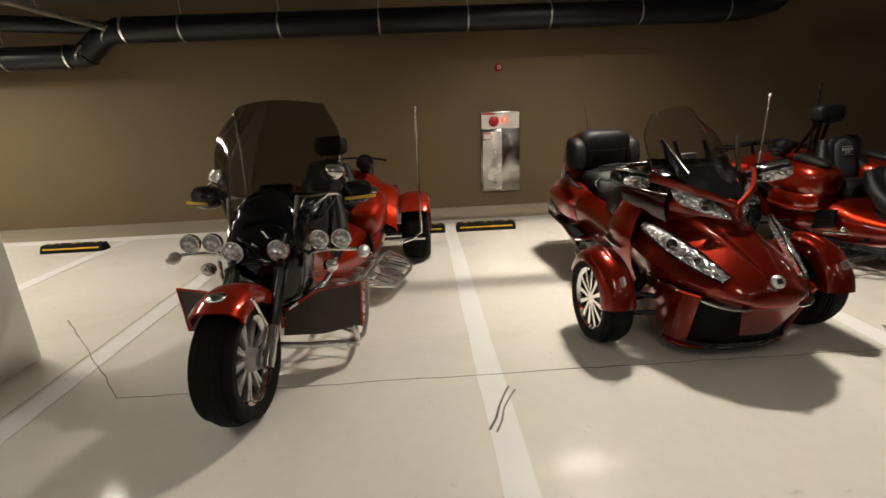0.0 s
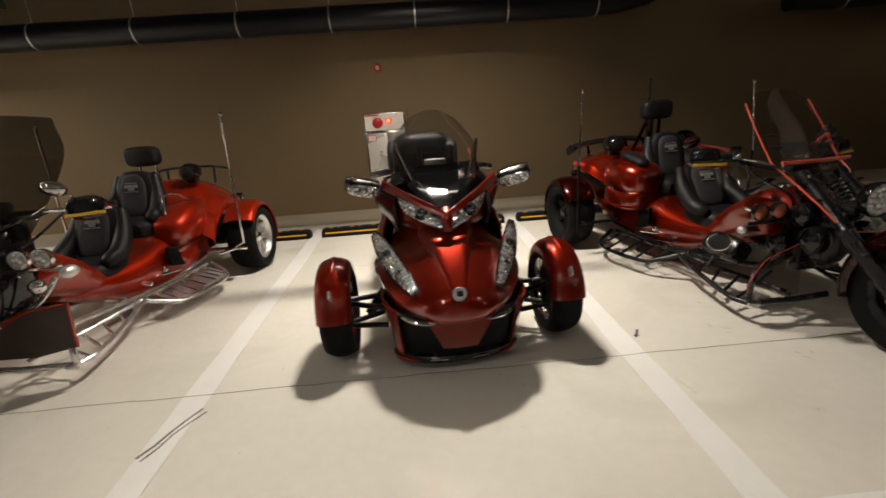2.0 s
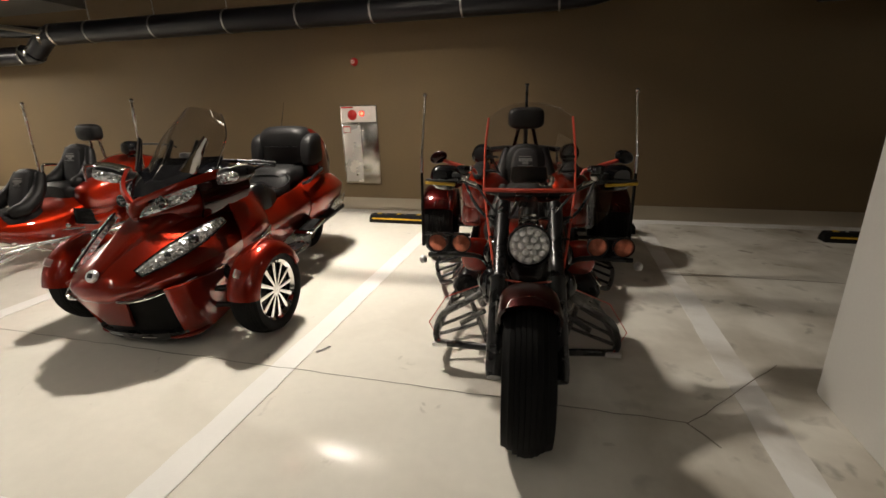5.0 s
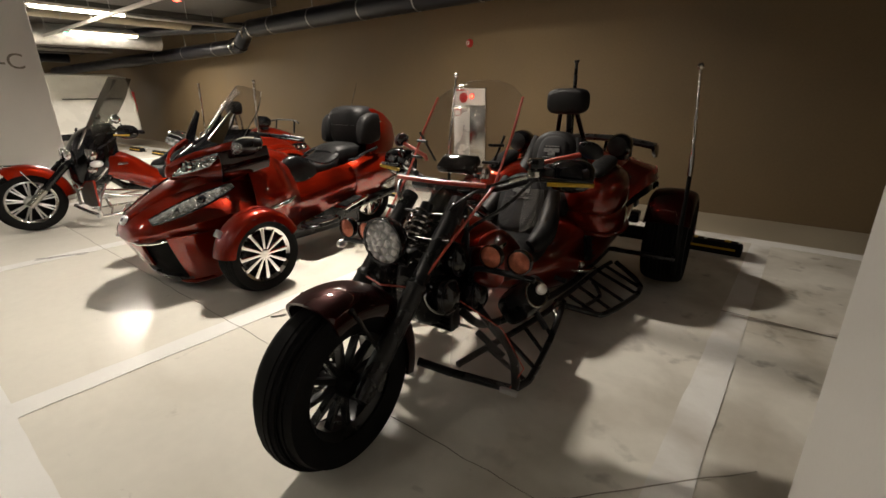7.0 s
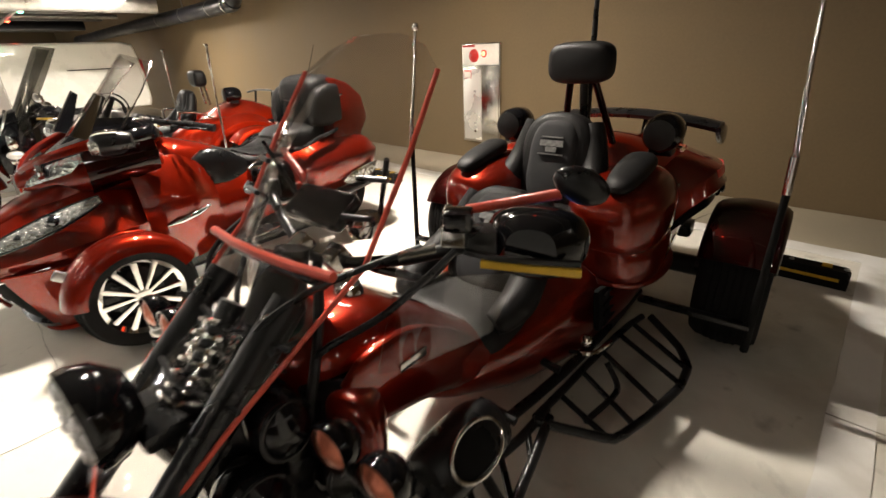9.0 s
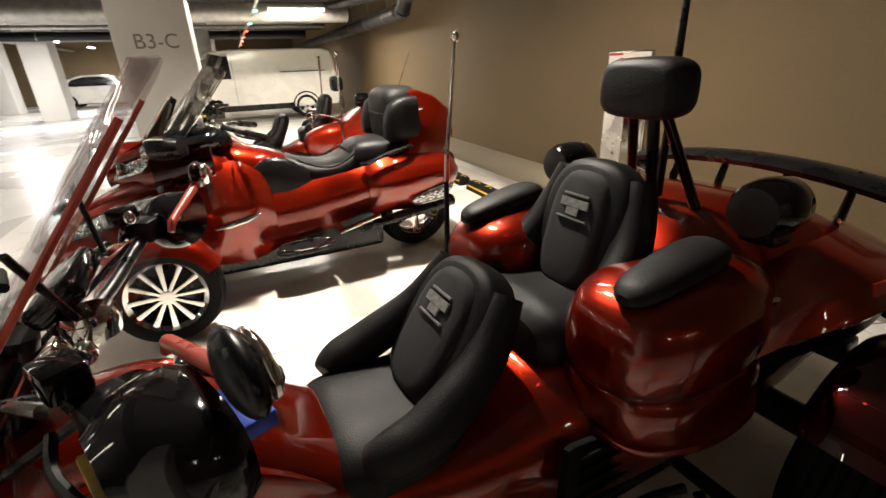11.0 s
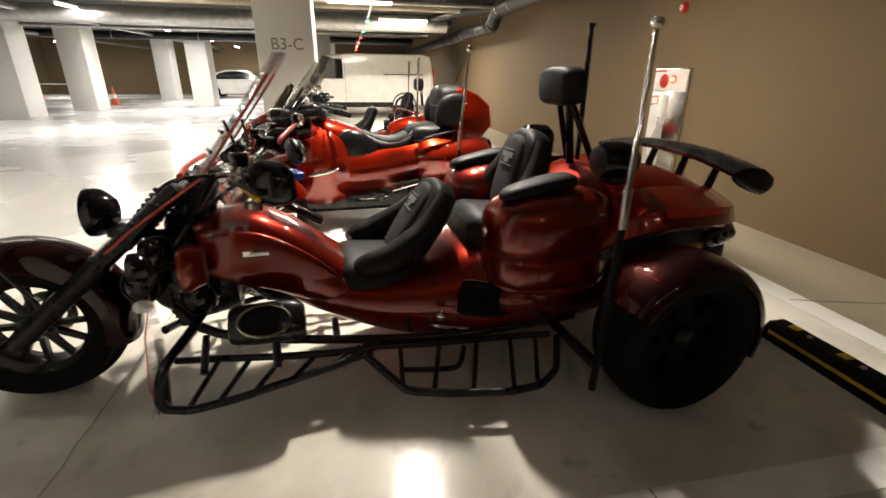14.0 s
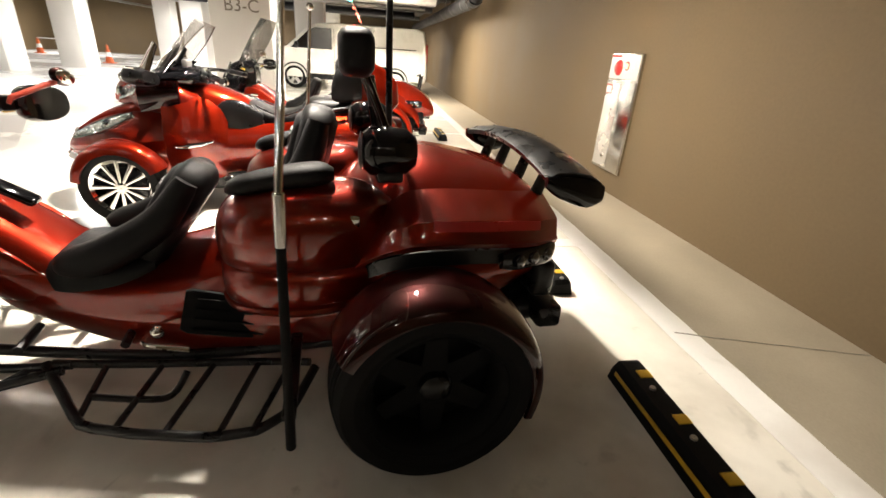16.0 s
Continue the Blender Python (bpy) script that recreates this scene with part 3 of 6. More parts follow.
    # auxiliary lamps on a bar, two a side
    bar_y, bar_z = (-2.0, 0.7) if touring else (-2.03, 0.635)
    for s in (-1, 1):
        arm = part("lamp_bar", tube([(s * 0.16, bar_y + 0.15, bar_z - 0.22), (s * 0.2, bar_y + 0.05, bar_z - 0.08), (s * 0.27, bar_y, bar_z - 0.0), (s * 0.52, bar_y, bar_z)], 0.013, 5), metal if touring else BLACK, T)
        for x in ((0.31, 0.44) if touring else (0.34, 0.465)):
            lamp_unit(T, s * x, bar_y - 0.02, bar_z + 0.075, 0.058 if touring else 0.052, FACET if touring else ORANGEFACET, CHROME if touring else GLOSS, "spot_lamp")
        if touring:
            part("turn_signal", ball((s * 0.56, bar_y - 0.02, bar_z - 0.01), (0.035, 0.06, 0.035)), ALLOY, T)
            part("horn", ball((s * 0.36, bar_y - 0.03, bar_z - 0.085), (0.045, 0.045, 0.04)), CHROME, T)
        else:
            part("turn_signal", ball((s * 0.55, bar_y - 0.0, bar_z - 0.03), (0.022, 0.03, 0.022)), ALLOY, T)

    # screen
    if touring:
        grid = []
        for i in range(13):
            v = i / 12
            z, y = 0.86 + 0.7 * v, -2.02 + 0.42 * v
            wide = 0.27 + 0.13 * math.sin(math.pi * min(1, v * 1.05) * 0.72) - 0.2 * max(0, v - 0.72) ** 1.0 * 1.6
            grid.append([Vector((wide * u, y + 0.13 * u * u, z - 0.03 * u * u * v)) for u in (k / 8 - 1 for k in range(17))])
        part("windscreen", sheet(grid, 0.006), SMOKE, T, "tall dark smoked windscreen")
        for s in (-1, 1):
            part("screen_stay", sweep(bmesh.new(), [(s * 0.17, -2.12, 0.72), (s * 0.2, -1.97, 1.02)], 0.012, 8), CHROME, T)
    else:
        rows, outline = [(-2.36, 0.62, 0.15), (-2.2, 0.75, 0.185), (-1.93, 0.94, 0.235), (-1.9, 0.96, 0.24), (-1.75, 1.16, 0.245), (-1.63, 1.32, 0.235), (-1.59, 1.37, 0.17), (-1.57, 1.4, 0.08)], []
        part("windscreen", sheet([[Vector((w * u, y + 0.05 * u * u, z)) for u in (k / 4 - 1 for k in range(9))] for y, z, w in rows[2:]], 0.005), CLEAR, T, "tall clear acrylic windscreen edged in red")
        part("lower_screen", sheet([[Vector((w * u, y + 0.05 * u * u, z)) for u in (k / 4 - 1 for k in range(9))] for y, z, w in rows[:3]], 0.005), CLEAR, T)
        for s in (-1, 1):
            part("screen_trim", sweep(bmesh.new(), [(s * w, y + 0.05, z) for y, z, w in rows[:6]], 0.006, 6), REDTRIM, T, "red edge trim")
            part("screen_strut", sweep(bmesh.new(), [(s * 0.2, -2.06, 0.86), (s * 0.13, -1.97, 0.8)], 0.007, 8), BLACK, T)
            part("screen_strut", sweep(bmesh.new(), [(s * 0.23, -1.75, 1.16), (s * 0.16, -1.72, 1.02)], 0.006, 8), BLACK, T)
        part("screen_trim", sweep(bmesh.new(), [(w * 0.235, -1.945 + 0.02 * w * w, 0.967) for w in (-1, -0.5, 0, 0.5, 1)], 0.011, 8), REDTRIM, T, "red edge trim")
        part("screen_trim", sweep(bmesh.new(), [(0.15 * u, -2.36 + 0.05 * u * u, 0.62) for u in (-1, 0, 1)], 0.004, 6), REDTRIM, T, "red edge trim")
    # handlebar, grips with cargo labels, levers, mirrors
    mid = (-1.86, 1.0, -1.8, 1.0) if touring else (-1.8, 0.9, -1.74, 0.92)
    part("handlebar", tube([(-0.56, -1.56, 0.98), (-0.4, -1.66, 0.98), (-0.2, mid[2], mid[3]), (0, mid[0], mid[1]), (0.2, mid[2], mid[3]), (0.4, -1.66, 0.98), (0.56, -1.56, 0.98)], 0.015, 5), CHROME if touring else BLACK, T)
    for s in (-1, 1):
        grip = part("grip", sweep(bmesh.new(), [(s * 0.44, -1.635, 0.99), (s * 0.47, -1.615, 0.99), (s * 0.58, -1.545, 0.98)], [0.026, 0.022, 0.022], 14), BLACK, T)
        g = hull([(-0.09, -0.06, 0.04, 0.05), (-0.05, -0.085, 0.06, 0.09), (0.0, -0.09, 0.06, 0.11), (0.03, -0.08, 0.05, 0.1)], 20, 3)
        guard_ = part("hand_guard", g, GLOSS, T, "black gloss hand guard with a yellow strip")
        place(guard_, pose(s * 0.475, -1.655, 1.0, 0, 0, s * 28) if touring else pose(s * 0.482, -1.575, 0.995, 0, 0, s * 20))
        part("yellow_strip", boxed(-0.1, 0.1, -0.098, -0.084, -0.05, -0.032, 0.004), YELLOW, guard_)
        part("lever", tube([(s * 0.4, -1.72, 0.985), (s * 0.48, -1.7, 0.98), (s * 0.6, -1.62, 0.97)], 0.007, 5, 8), CHROME if touring else BLACK, T)
        if not touring:
            wings = [[Vector((s * (0.25 + 0.2 * u + 0.03 * v), -1.86 + 0.16 * u * u + 0.06 * v, 0.7 + 0.1 * u * (1 - v) + (0.25 - 0.02 * u) * v)) for u in (0, 0.2, 0.4, 0.6, 0.8, 1.0)] for v in (0, 0.25, 0.5, 0.75, 1.0)]
            part("wind_deflector", sheet(wings, 0.004), CLEAR, T, "small clear acrylic side deflector")
        part("switch_box", boxed(-0.035, 0.035, -0.03, 0.03, -0.03, 0.03, 0.01, 2, pose(s * 0.4, -1.66, 0.99, 0, 0, s * 28)), BLACK, T)
        if not touring:
            part("brake_reservoir", boxed(-0.03, 0.03, -0.025, 0.025, 0, 0.045, 0.008, 2, pose(s * 0.37, -1.7, 1.02, 0, 0, s * 28)), GLOSS, T)
        part("blue_label", boxed(-0.045, 0.045, -0.03, 0.03, 0.0, 0.024, 0.006, 2, pose(s * 0.5, -1.525, 0.995, 0, 0, s * 20)), BLUE, T) if not touring and s > 0 else None
        stalk = tube([(s * 0.38, -1.68, 1.01), (s * 0.44, -1.7, 1.07), (s * 0.3, -1.71, 1.11)], 0.007, 5, 8) if touring else sweep(bmesh.new(), [(s * 0.3, -1.6, 1.0), (s * 0.314, -1.593, 1.022), (s * 0.508, -1.522, 1.071)], [0.008, 0.011, 0.012], 10)
        part("mirror_stalk", stalk, CHROME if touring else REDTRIM, T, "" if touring else "bright red mirror arm")
        if touring:
            mir = part("mirror", ball((0, 0, 0), (0.075, 0.03, 0.05), 20, 12), CHROME, T)
            place(mir, pose(s * 0.36, -1.72, 1.12, 0, s * 12, s * 15))
        else:
            mir = part("mirror", ball((0, 0, 0), (0.06, 0.022, 0.038), 20, 12), DARKRED if s < 0 else BLACK, T)
            place(mir, pose(s * 0.545, -1.51, 1.09, 0, s * 20, s * 15))
        part("mirror_glass", ball((0, 0.02, 0), (0.062 if touring else 0.05, 0.014, 0.04 if touring else 0.03), 18, 10), CHROME, mir)
    # instruments
    cl = part("instrument_panel", boxed(-0.1, 0.1, -0.05, 0.05, -0.02, 0.025, 0.015, 3, pose(0, -1.76, 1.02, 35)), GLOSS, T)
    part("dial", turned([(0.001, 0.0), (0.05, 0.0), (0.058, -0.012), (0.062, -0.03)], 24, "z"), CHROME, cl).matrix_local = pose(0.0, 0.01, 0.05)
    part("cable", tube([(-0.3, -1.74, 0.98), (-0.22, -1.95, 0.92), (-0.12, -2.0, 0.8), (-0.08, -1.8, 0.62)], 0.007, 6, 6), BLACK, T)
    part("cable", tube([(0.3, -1.74, 0.98), (0.2, -1.97, 0.94), (0.1, -2.05, 0.82), (0.06, -1.9, 0.6)], 0.007, 6, 6), BLACK, T)

    # tank, belly and tail
    part("fuel_tank", hull([(-2.0, 0.58, 0.7, 0.06), (-1.95, 0.52, 0.74, 0.14), (-1.84, 0.47, 0.775, 0.185, 0.15), (-1.7, 0.42, 0.765, 0.205, 0.15), (-1.54, 0.35, 0.68, 0.21, 0.15), (-1.38, 0.27, 0.55, 0.22, 0.15), (-1.22, 0.19, 0.45, 0.25, 0.1)], 36, 4, 3.4), paint, T)
    for s in (-1, 1):
        part("tank_panel", hull([(-1.92, 0.56, 0.68, 0.006), (-1.84, 0.51, 0.72, 0.02), (-1.68, 0.46, 0.71, 0.024), (-1.5, 0.4, 0.6, 0.02), (-1.38, 0.36, 0.48, 0.006)], 20, 4, 3.2), paint, T).location = (s * 0.192, 0, 0)
        part("tank_badge", boxed(min(s * 0.214, s * 0.221), max(s * 0.214, s * 0.221), -1.76, -1.66, 0.62, 0.645, 0.003), CHROME, T)
    for s in (-1, 1):
        if not touring:
            part("front_shroud", hull([(-1.99, 0.57, 0.66, 0.02), (-1.975, 0.53, 0.7, 0.075), (-1.945, 0.53, 0.71, 0.08), (-1.89, 0.55, 0.69, 0.03)], 26, 4, 3.0), paint, T, "deep red shroud behind the spot lamps").location = (s * 0.27, 0, 0)
        else:
            part("side_case", hull([(-0.74, 0.5, 0.62, 0.06), (-0.7, 0.44, 0.68, 0.13), (-0.55, 0.42, 0.75, 0.175), (-0.35, 0.42, 0.78, 0.18), (-0.15, 0.45, 0.78, 0.12)], 28, 5, 2.8), paint, T, "rounded red side case").location = (s * 0.325, 0, 0)
    cap = part("tank_cap", turned([(0.001, 0.02), (0.035, 0.018), (0.042, 0.0), (0.042, -0.03)], 20, "z"), CHROME, T)
    place(cap, pose(0, -1.72, 0.775))
    if not touring:
        part("tank_ridge", boxed(-0.035, 0.035, -1.66, -1.42, 0.0, 0.03, 0.012, 2, pose(0, 0, 0.0) @ Matrix.Translation((0, -1.55, 0.74)) @ Matrix.Rotation(radians(-32), 4, "X") @ Matrix.Translation((0, 1.55, 0))), GLOSS, T)
    part("belly", hull([(-1.62, 0.36, 0.46, 0.1), (-1.52, 0.31, 0.47, 0.18), (-1.42, 0.265, 0.47, 0.215), (-1.2, 0.17, 0.46, 0.27), (-0.95, 0.11, 0.5, 0.33), (-0.8, 0.1, 0.56, 0.37, 0.1), (-0.5, 0.12, 0.62, 0.42, 0.15), (-0.3, 0.16, 0.66, 0.44, 0.15)] + ([] if touring else [(-0.1, 0.2, 0.72, 0.46, 0.12), (0.18, 0.3, 0.74, 0.46, 0.1), (0.42, 0.44, 0.73, 0.42, 0.1)]), power=3.2), paint, T)
    for s in (-1, 1):
        v = part("side_vent", hull([(-0.15, -0.045, 0.08, 0.008), (-0.135, -0.07, 0.095, 0.014), (0.14, -0.07, 0.075, 0.014), (0.17, -0.04, 0.05, 0.008)], 20, 2, 6), RUBBER, T, "black side vent")
        place(v, pose(s * 0.378, -0.73, 0.36, -15, -s * 8, s * 10))
        for k in range(4):
            part("vent_rib", boxed(min(s * 0.016, s * 0.026), max(s * 0.016, s * 0.026), -0.12, 0.12, -0.05 + 0.038 * k, -0.044 + 0.038 * k), RUBBER, v)
        part("side_step_lever", tube([(s * 0.36, -1.02, 0.3), (s * 0.44, -1.0, 0.31), (s * 0.46, -0.86, 0.29)], 0.009, 5, 8), CHROME, T)
        part("ignition_knob", ball((s * 0.4, -0.97, 0.335), (0.025, 0.025, 0.025)), CHROME, T)
    if touring:
        tail = hull([(-0.75, 0.3, 0.5, 0.36, 0.1), (-0.55, 0.3, 0.62, 0.43, 0.15), (-0.3, 0.34, 0.74, 0.46, 0.2), (-0.1, 0.4, 0.86, 0.46, 0.3), (0.12, 0.42, 0.93, 0.46, 0.3), (0.4, 0.44, 0.86, 0.45, 0.3), (0.58, 0.46, 0.74, 0.42, 0.25), (0.66, 0.5, 0.64, 0.36, 0.1)], power=2.8)
    else:
        tail = hull([(-0.62, 0.3, 0.52, 0.3, 0.1), (-0.45, 0.3, 0.66, 0.39, 0.2), (-0.25, 0.34, 0.84, 0.43, 0.3), (-0.02, 0.42, 0.93, 0.45, 0.4), (0.2, 0.5, 0.91, 0.46, 0.4), (0.36, 0.56, 0.87, 0.45, 0.35), (0.44, 0.6, 0.83, 0.43, 0.25), (0.475, 0.64, 0.78, 0.4, 0.1)], 36, 5, 3.4)
    part("tail_body", tail, paint, T)
    part("rear_bumper", boxed(-0.44, 0.44, 0.42, 0.52, 0.4, 0.56, 0.03, 3), BLACK, T)
    part("tow_bracket", boxed(-0.46, 0.46, 0.46, 0.57, 0.26, 0.36, 0.02, 2), BLACK, T)
    part("engine_block", boxed(-0.26, 0.26, -0.25, 0.5, 0.2, 0.5, 0.04, 3), BLACK, T)
    part("rear_axle", sweep(bmesh.new(), [(-0.62, AY, R), (0.62, AY, R)], 0.05, 14), BLACK, T)
    for s in (-1, 1):
        # flared edge over the wheel, tail lamp, exhaust
        if touring:
            edge = [(math.cos(radians(158 - 136 * k / 14)) * -0.5, math.sin(radians(158 - 136 * k / 14)) * 0.46 + 0.24) for k in range(15)]
            prof = ((0.4, 0.1), (0.5, 0.06), (0.57, 0.02), (0.585, -0.02), (0.58, -0.05))
            part("wheel_arch", sheet([[Vector((s * xx, cy, cz + dz)) for xx, dz in prof] for cy, cz in edge], 0.012), paint, T)
        else:
            edge = curve([(0.39, -0.43, 0.38), (0.42, -0.36, 0.48), (0.5, -0.27, 0.615), (0.58, -0.17, 0.695), (0.625, -0.06, 0.73), (0.625, 0.1, 0.732), (0.585, 0.3, 0.712), (0.5, 0.46, 0.69)], 4)
            panel = []
            for i, p in enumerate(edge):
                up = min(1.0, max(0.1, (p.y + 0.4) / 0.3))
                panel.append([p + Vector((-0.05, 0, -0.035)), p + Vector((-0.012, 0, -0.02)), p, p + Vector((-0.012, 0, 0.012)), p + Vector((-0.03, 0, 0.07 * up)), p + Vector((-0.055, 0, 0.082 * up)), Vector((max(0.3, p.x - 0.2), p.y, p.z + 0.13 * up))])
            part("wheel_arch", sheet([[Vector((s * q.x, q.y, q.z)) for q in row] for row in panel], 0.012), paint, T, "flared red rear quarter panel")
            part("arch_lining", sheet([[Vector((s * xx, q.y, q.z - 0.04 - dz)) for xx, dz in ((0.34, 0.0), (q.x - 0.04, 0.0), (q.x - 0.035, 0.05))] for q in edge[4:]], 0.01), BLACK, T)
        lp = part("tail_lamp", hull([(-0.13, -0.03, 0.03, 0.012), (-0.06, -0.045, 0.04, 0.03), (0.08, -0.05, 0.045, 0.035), (0.13, -0.03, 0.03, 0.015)], 16, 3), GLOSS, T, "black gloss tail lamp cluster")
        place(lp, pose(s * (0.475 if touring else 0.535), 0.36 if touring else 0.33, 0.66 if touring else 0.645, 0, 0, -s * (10 if touring else -22)))
        for k in range(3):
            part("lamp_glass", ball((s * 0.035, -0.07 + 0.07 * k, 0), (0.012, 0.026, 0.026), 14, 8), DARKGLASS if not touring else CHROME, lp)
        part("exhaust", sweep(bmesh.new(), [(s * 0.3, -0.1, 0.25), (s * 0.32, 0.3, 0.27), (s * 0.32, 0.58, 0.3), (s * 0.32, 0.585, 0.3)], [0.035, 0.05, 0.055, 0.045], 18), BLACK if not touring else CHROME, T)
        # rear wheel and mudguard
        rw = part("rear_wheel", tyre(R, 0.27, 0, 0.66, 0.4), RUBBER, T)
        place(rw, pose(s * AX, AY, R))
        rim = ALLOY if touring else RUBBER
        part("rim", rim_ring(R * 0.68, 0.24, 0, 0.025), rim, rw)
        part("spokes", spokes(7 if touring else 6, 0.05, R * 0.655, s * 0.06 if touring else s * 0.03, 0.016 if touring else 0.045, 0.012 if touring else 0.03, 0.012, touring), rim, rw)
        part("rim_dish", turned([(R * 0.65, -s * 0.02), (0.12, -s * 0.0), (0.04, s * 0.01), (0.001, s * 0.01)], 32, "x"), rim, rw)
        part("hub_cap", turned([(0.06, s * 0.02), (0.05, s * 0.07), (0.035, s * 0.08), (0.001, s * 0.082)], 20, "x"), BLACK if not touring else CHROME, rw)
        mg = part("rear_mudguard", arch(0.365 if touring else 0.348, -0.15, 0.145, -18, 150 if not touring else 140, 0.012, 26, 0.05, 0.05), guard, T)
        place(mg, pose(s * AX, AY, R))
        # mast with a telescopic antenna
        post = (metal if touring else BLACK)
        if touring:
            pole = [(s * 0.8, -0.36, 0.34), (s * 0.8, -0.36, 0.55)]
            part("antenna_post", sweep(bmesh.new(), [(s * 0.62, -0.5, 0.3), (s * 0.72, -0.42, 0.31), (s * 0.8, -0.37, 0.36), (s * 0.8, -0.36, 0.6)], 0.014, 10), post, T)
            ant = part("antenna", sweep(bmesh.new(), [(s * 0.8, -0.36, 0.55), (s * 0.803, -0.35, 0.95), (s * 0.803, -0.35, 0.96), (s * 0.805, -0.34, 1.28), (s * 0.805, -0.34, 1.29), (s * 0.81, -0.33, 1.49)], [0.012, 0.012, 0.01, 0.01, 0.017, 0.014], 10), CHROME, T)
        else:
            part("antenna_post", sweep(bmesh.new(), [(s * 0.872, -0.5, 0.2), (s * 0.872, -0.5, 0.205), (s * 0.872, -0.482, 0.86)], [0.012, 0.015, 0.012], 12), RUBBER, T)
            ant = part("antenna", sweep(bmesh.new(), [(s * 0.872, -0.482, 0.85), (s * 0.868, -0.478, 0.98), (s * 0.868, -0.478, 0.985), (s * 0.85, -0.46, 1.2), (s * 0.85, -0.46, 1.205), (s * 0.832, -0.442, 1.46)], [0.015, 0.015, 0.01, 0.01, 0.008, 0.008], 10), CHROME, T)
        tip = Vector((s * 0.81, -0.33, 1.505)) if touring else Vector((s * 0.831, -0.441, 1.475))
        part("antenna_ball", ball(tip, (0.02, 0.02, 0.02), 16, 10), CHROME, ant)
        part("antenna_bracket", boxed(min(s * 0.45, s * (0.84 if touring else 0.87)), max(s * 0.45, s * (0.84 if touring else 0.87)), *((-0.425, -0.375) if touring else (-0.52, -0.48)), 0.3, 0.325, 0.006), post, T)

    # seats
    def seat(y, z, wide, deep, high, rake, name):
        se = part(name, hull([(-deep, -0.13, 0.0, wide * 0.75), (-deep + 0.06, -0.18, 0.035, wide * 0.95), (-deep * 0.4, -0.19, 0.03, wide), (0.0, -0.18, 0.03, wide * 0.98), (0.08, -0.12, 0.04, wide * 0.8)], 24, 4, 3.2), LEATHER, T, "black leather bucket seat")
        place(se, pose(0, y, z))
        bk = hull([(-0.05, 0.0, high * 0.93, wide * 0.62), (-0.03, -0.02, high * 0.98, wide * 0.78), (0.02, -0.05, high, wide * 0.84), (0.06, -0.05, high * 0.98, wide * 0.8), (0.085, 0.0, high * 0.9, wide * 0.6)], 28, 4, 2.7)
        back = part("backrest", bk, LEATHER, se)
        place(back, pose(0, 0.0, -0.02, -rake))
        panel = part("centre_panel", hull([(-0.072, 0.04, high * 0.84, wide * 0.34), (-0.062, 0.02, high * 0.88, wide * 0.48), (-0.03, 0.0, high * 0.92, wide * 0.56)], 24, 3, 3.0), SUEDE, back, "grey suede centre panel")
        for i, (bw, bz, bh) in enumerate(((0.05, 0.72, 0.006), (0.055, 0.66, 0.026), (0.025, 0.6, 0.022), (0.06, 0.55, 0.005))):
            part("stitched_mark", boxed(-bw, bw, -0.081, -0.0735, high * bz - bh / 2, high * bz + bh / 2), STITCH, back)
        for s in (-1, 1):
            lx, lz = math.sin(radians(rake)), math.cos(radians(rake))
            bol = [(s * wide * 0.86, -deep + 0.1, 0.01), (s * wide * 0.95, -deep * 0.5, 0.03), (s * wide * 0.96, -0.05, 0.06), (s * wide * 0.82, high * 0.45 * lx + 0.01, high * 0.45 * lz), (s * wide * 0.66, high * 0.84 * lx + 0.02, high * 0.84 * lz)]
            part("bolster", sweep(bmesh.new(), curve(bol, 5), [0.04 + 0.026 * math.sin(math.pi * k / 20) for k in range(21)], 12), LEATHER, se)
        return se

    seat(-1.1, 0.5, 0.23, 0.3, 0.44, 24 if touring else 34, "front_seat")
    seat(-0.52, 0.68, 0.22, 0.26, 0.44, 16, "rear_seat")
    hz = 1.19 if touring else 1.28
    pad = part("headrest", hull([(-0.07, -0.06, 0.06, 0.11), (-0.05, -0.085, 0.085, 0.14), (0.0, -0.09, 0.09, 0.152), (0.04, -0.085, 0.085, 0.145), (0.06, -0.06, 0.06, 0.12)], 24, 3, 3.6), LEATHER, T, "black padded headrest")
    place(pad, pose(0, -0.25, hz))
    for s in (-1, 1):
        if not touring:
            part("headrest_strut", sweep(bmesh.new(), [(s * 0.06, -0.22, hz - 0.08), (s * 0.13, -0.1, 0.9)], 0.017, 10), DARKRED, T)
        else:
            part("headrest_strut", sweep(bmesh.new(), [(s * 0.07, -0.22, hz - 0.06), (s * 0.08, -0.2, 0.9)], 0.013, 10), CHROME, T)
    if not touring:
        part("headrest_strut", sweep(bmesh.new(), [(0, -0.2, hz - 0.08), (0, -0.16, 0.9)], 0.02, 10), BLACK, T)
        aer = part("mast_aerial", sweep(bmesh.new(), [(0.0, -0.12, 0.92), (0.0, -0.125, 1.4), (0.0, -0.125, 1.54), (0.0, -0.125, 1.545), (0.0, -0.125, 1.56)], [0.013, 0.013, 0.011, 0.018, 0.018], 10), BLACK, T)
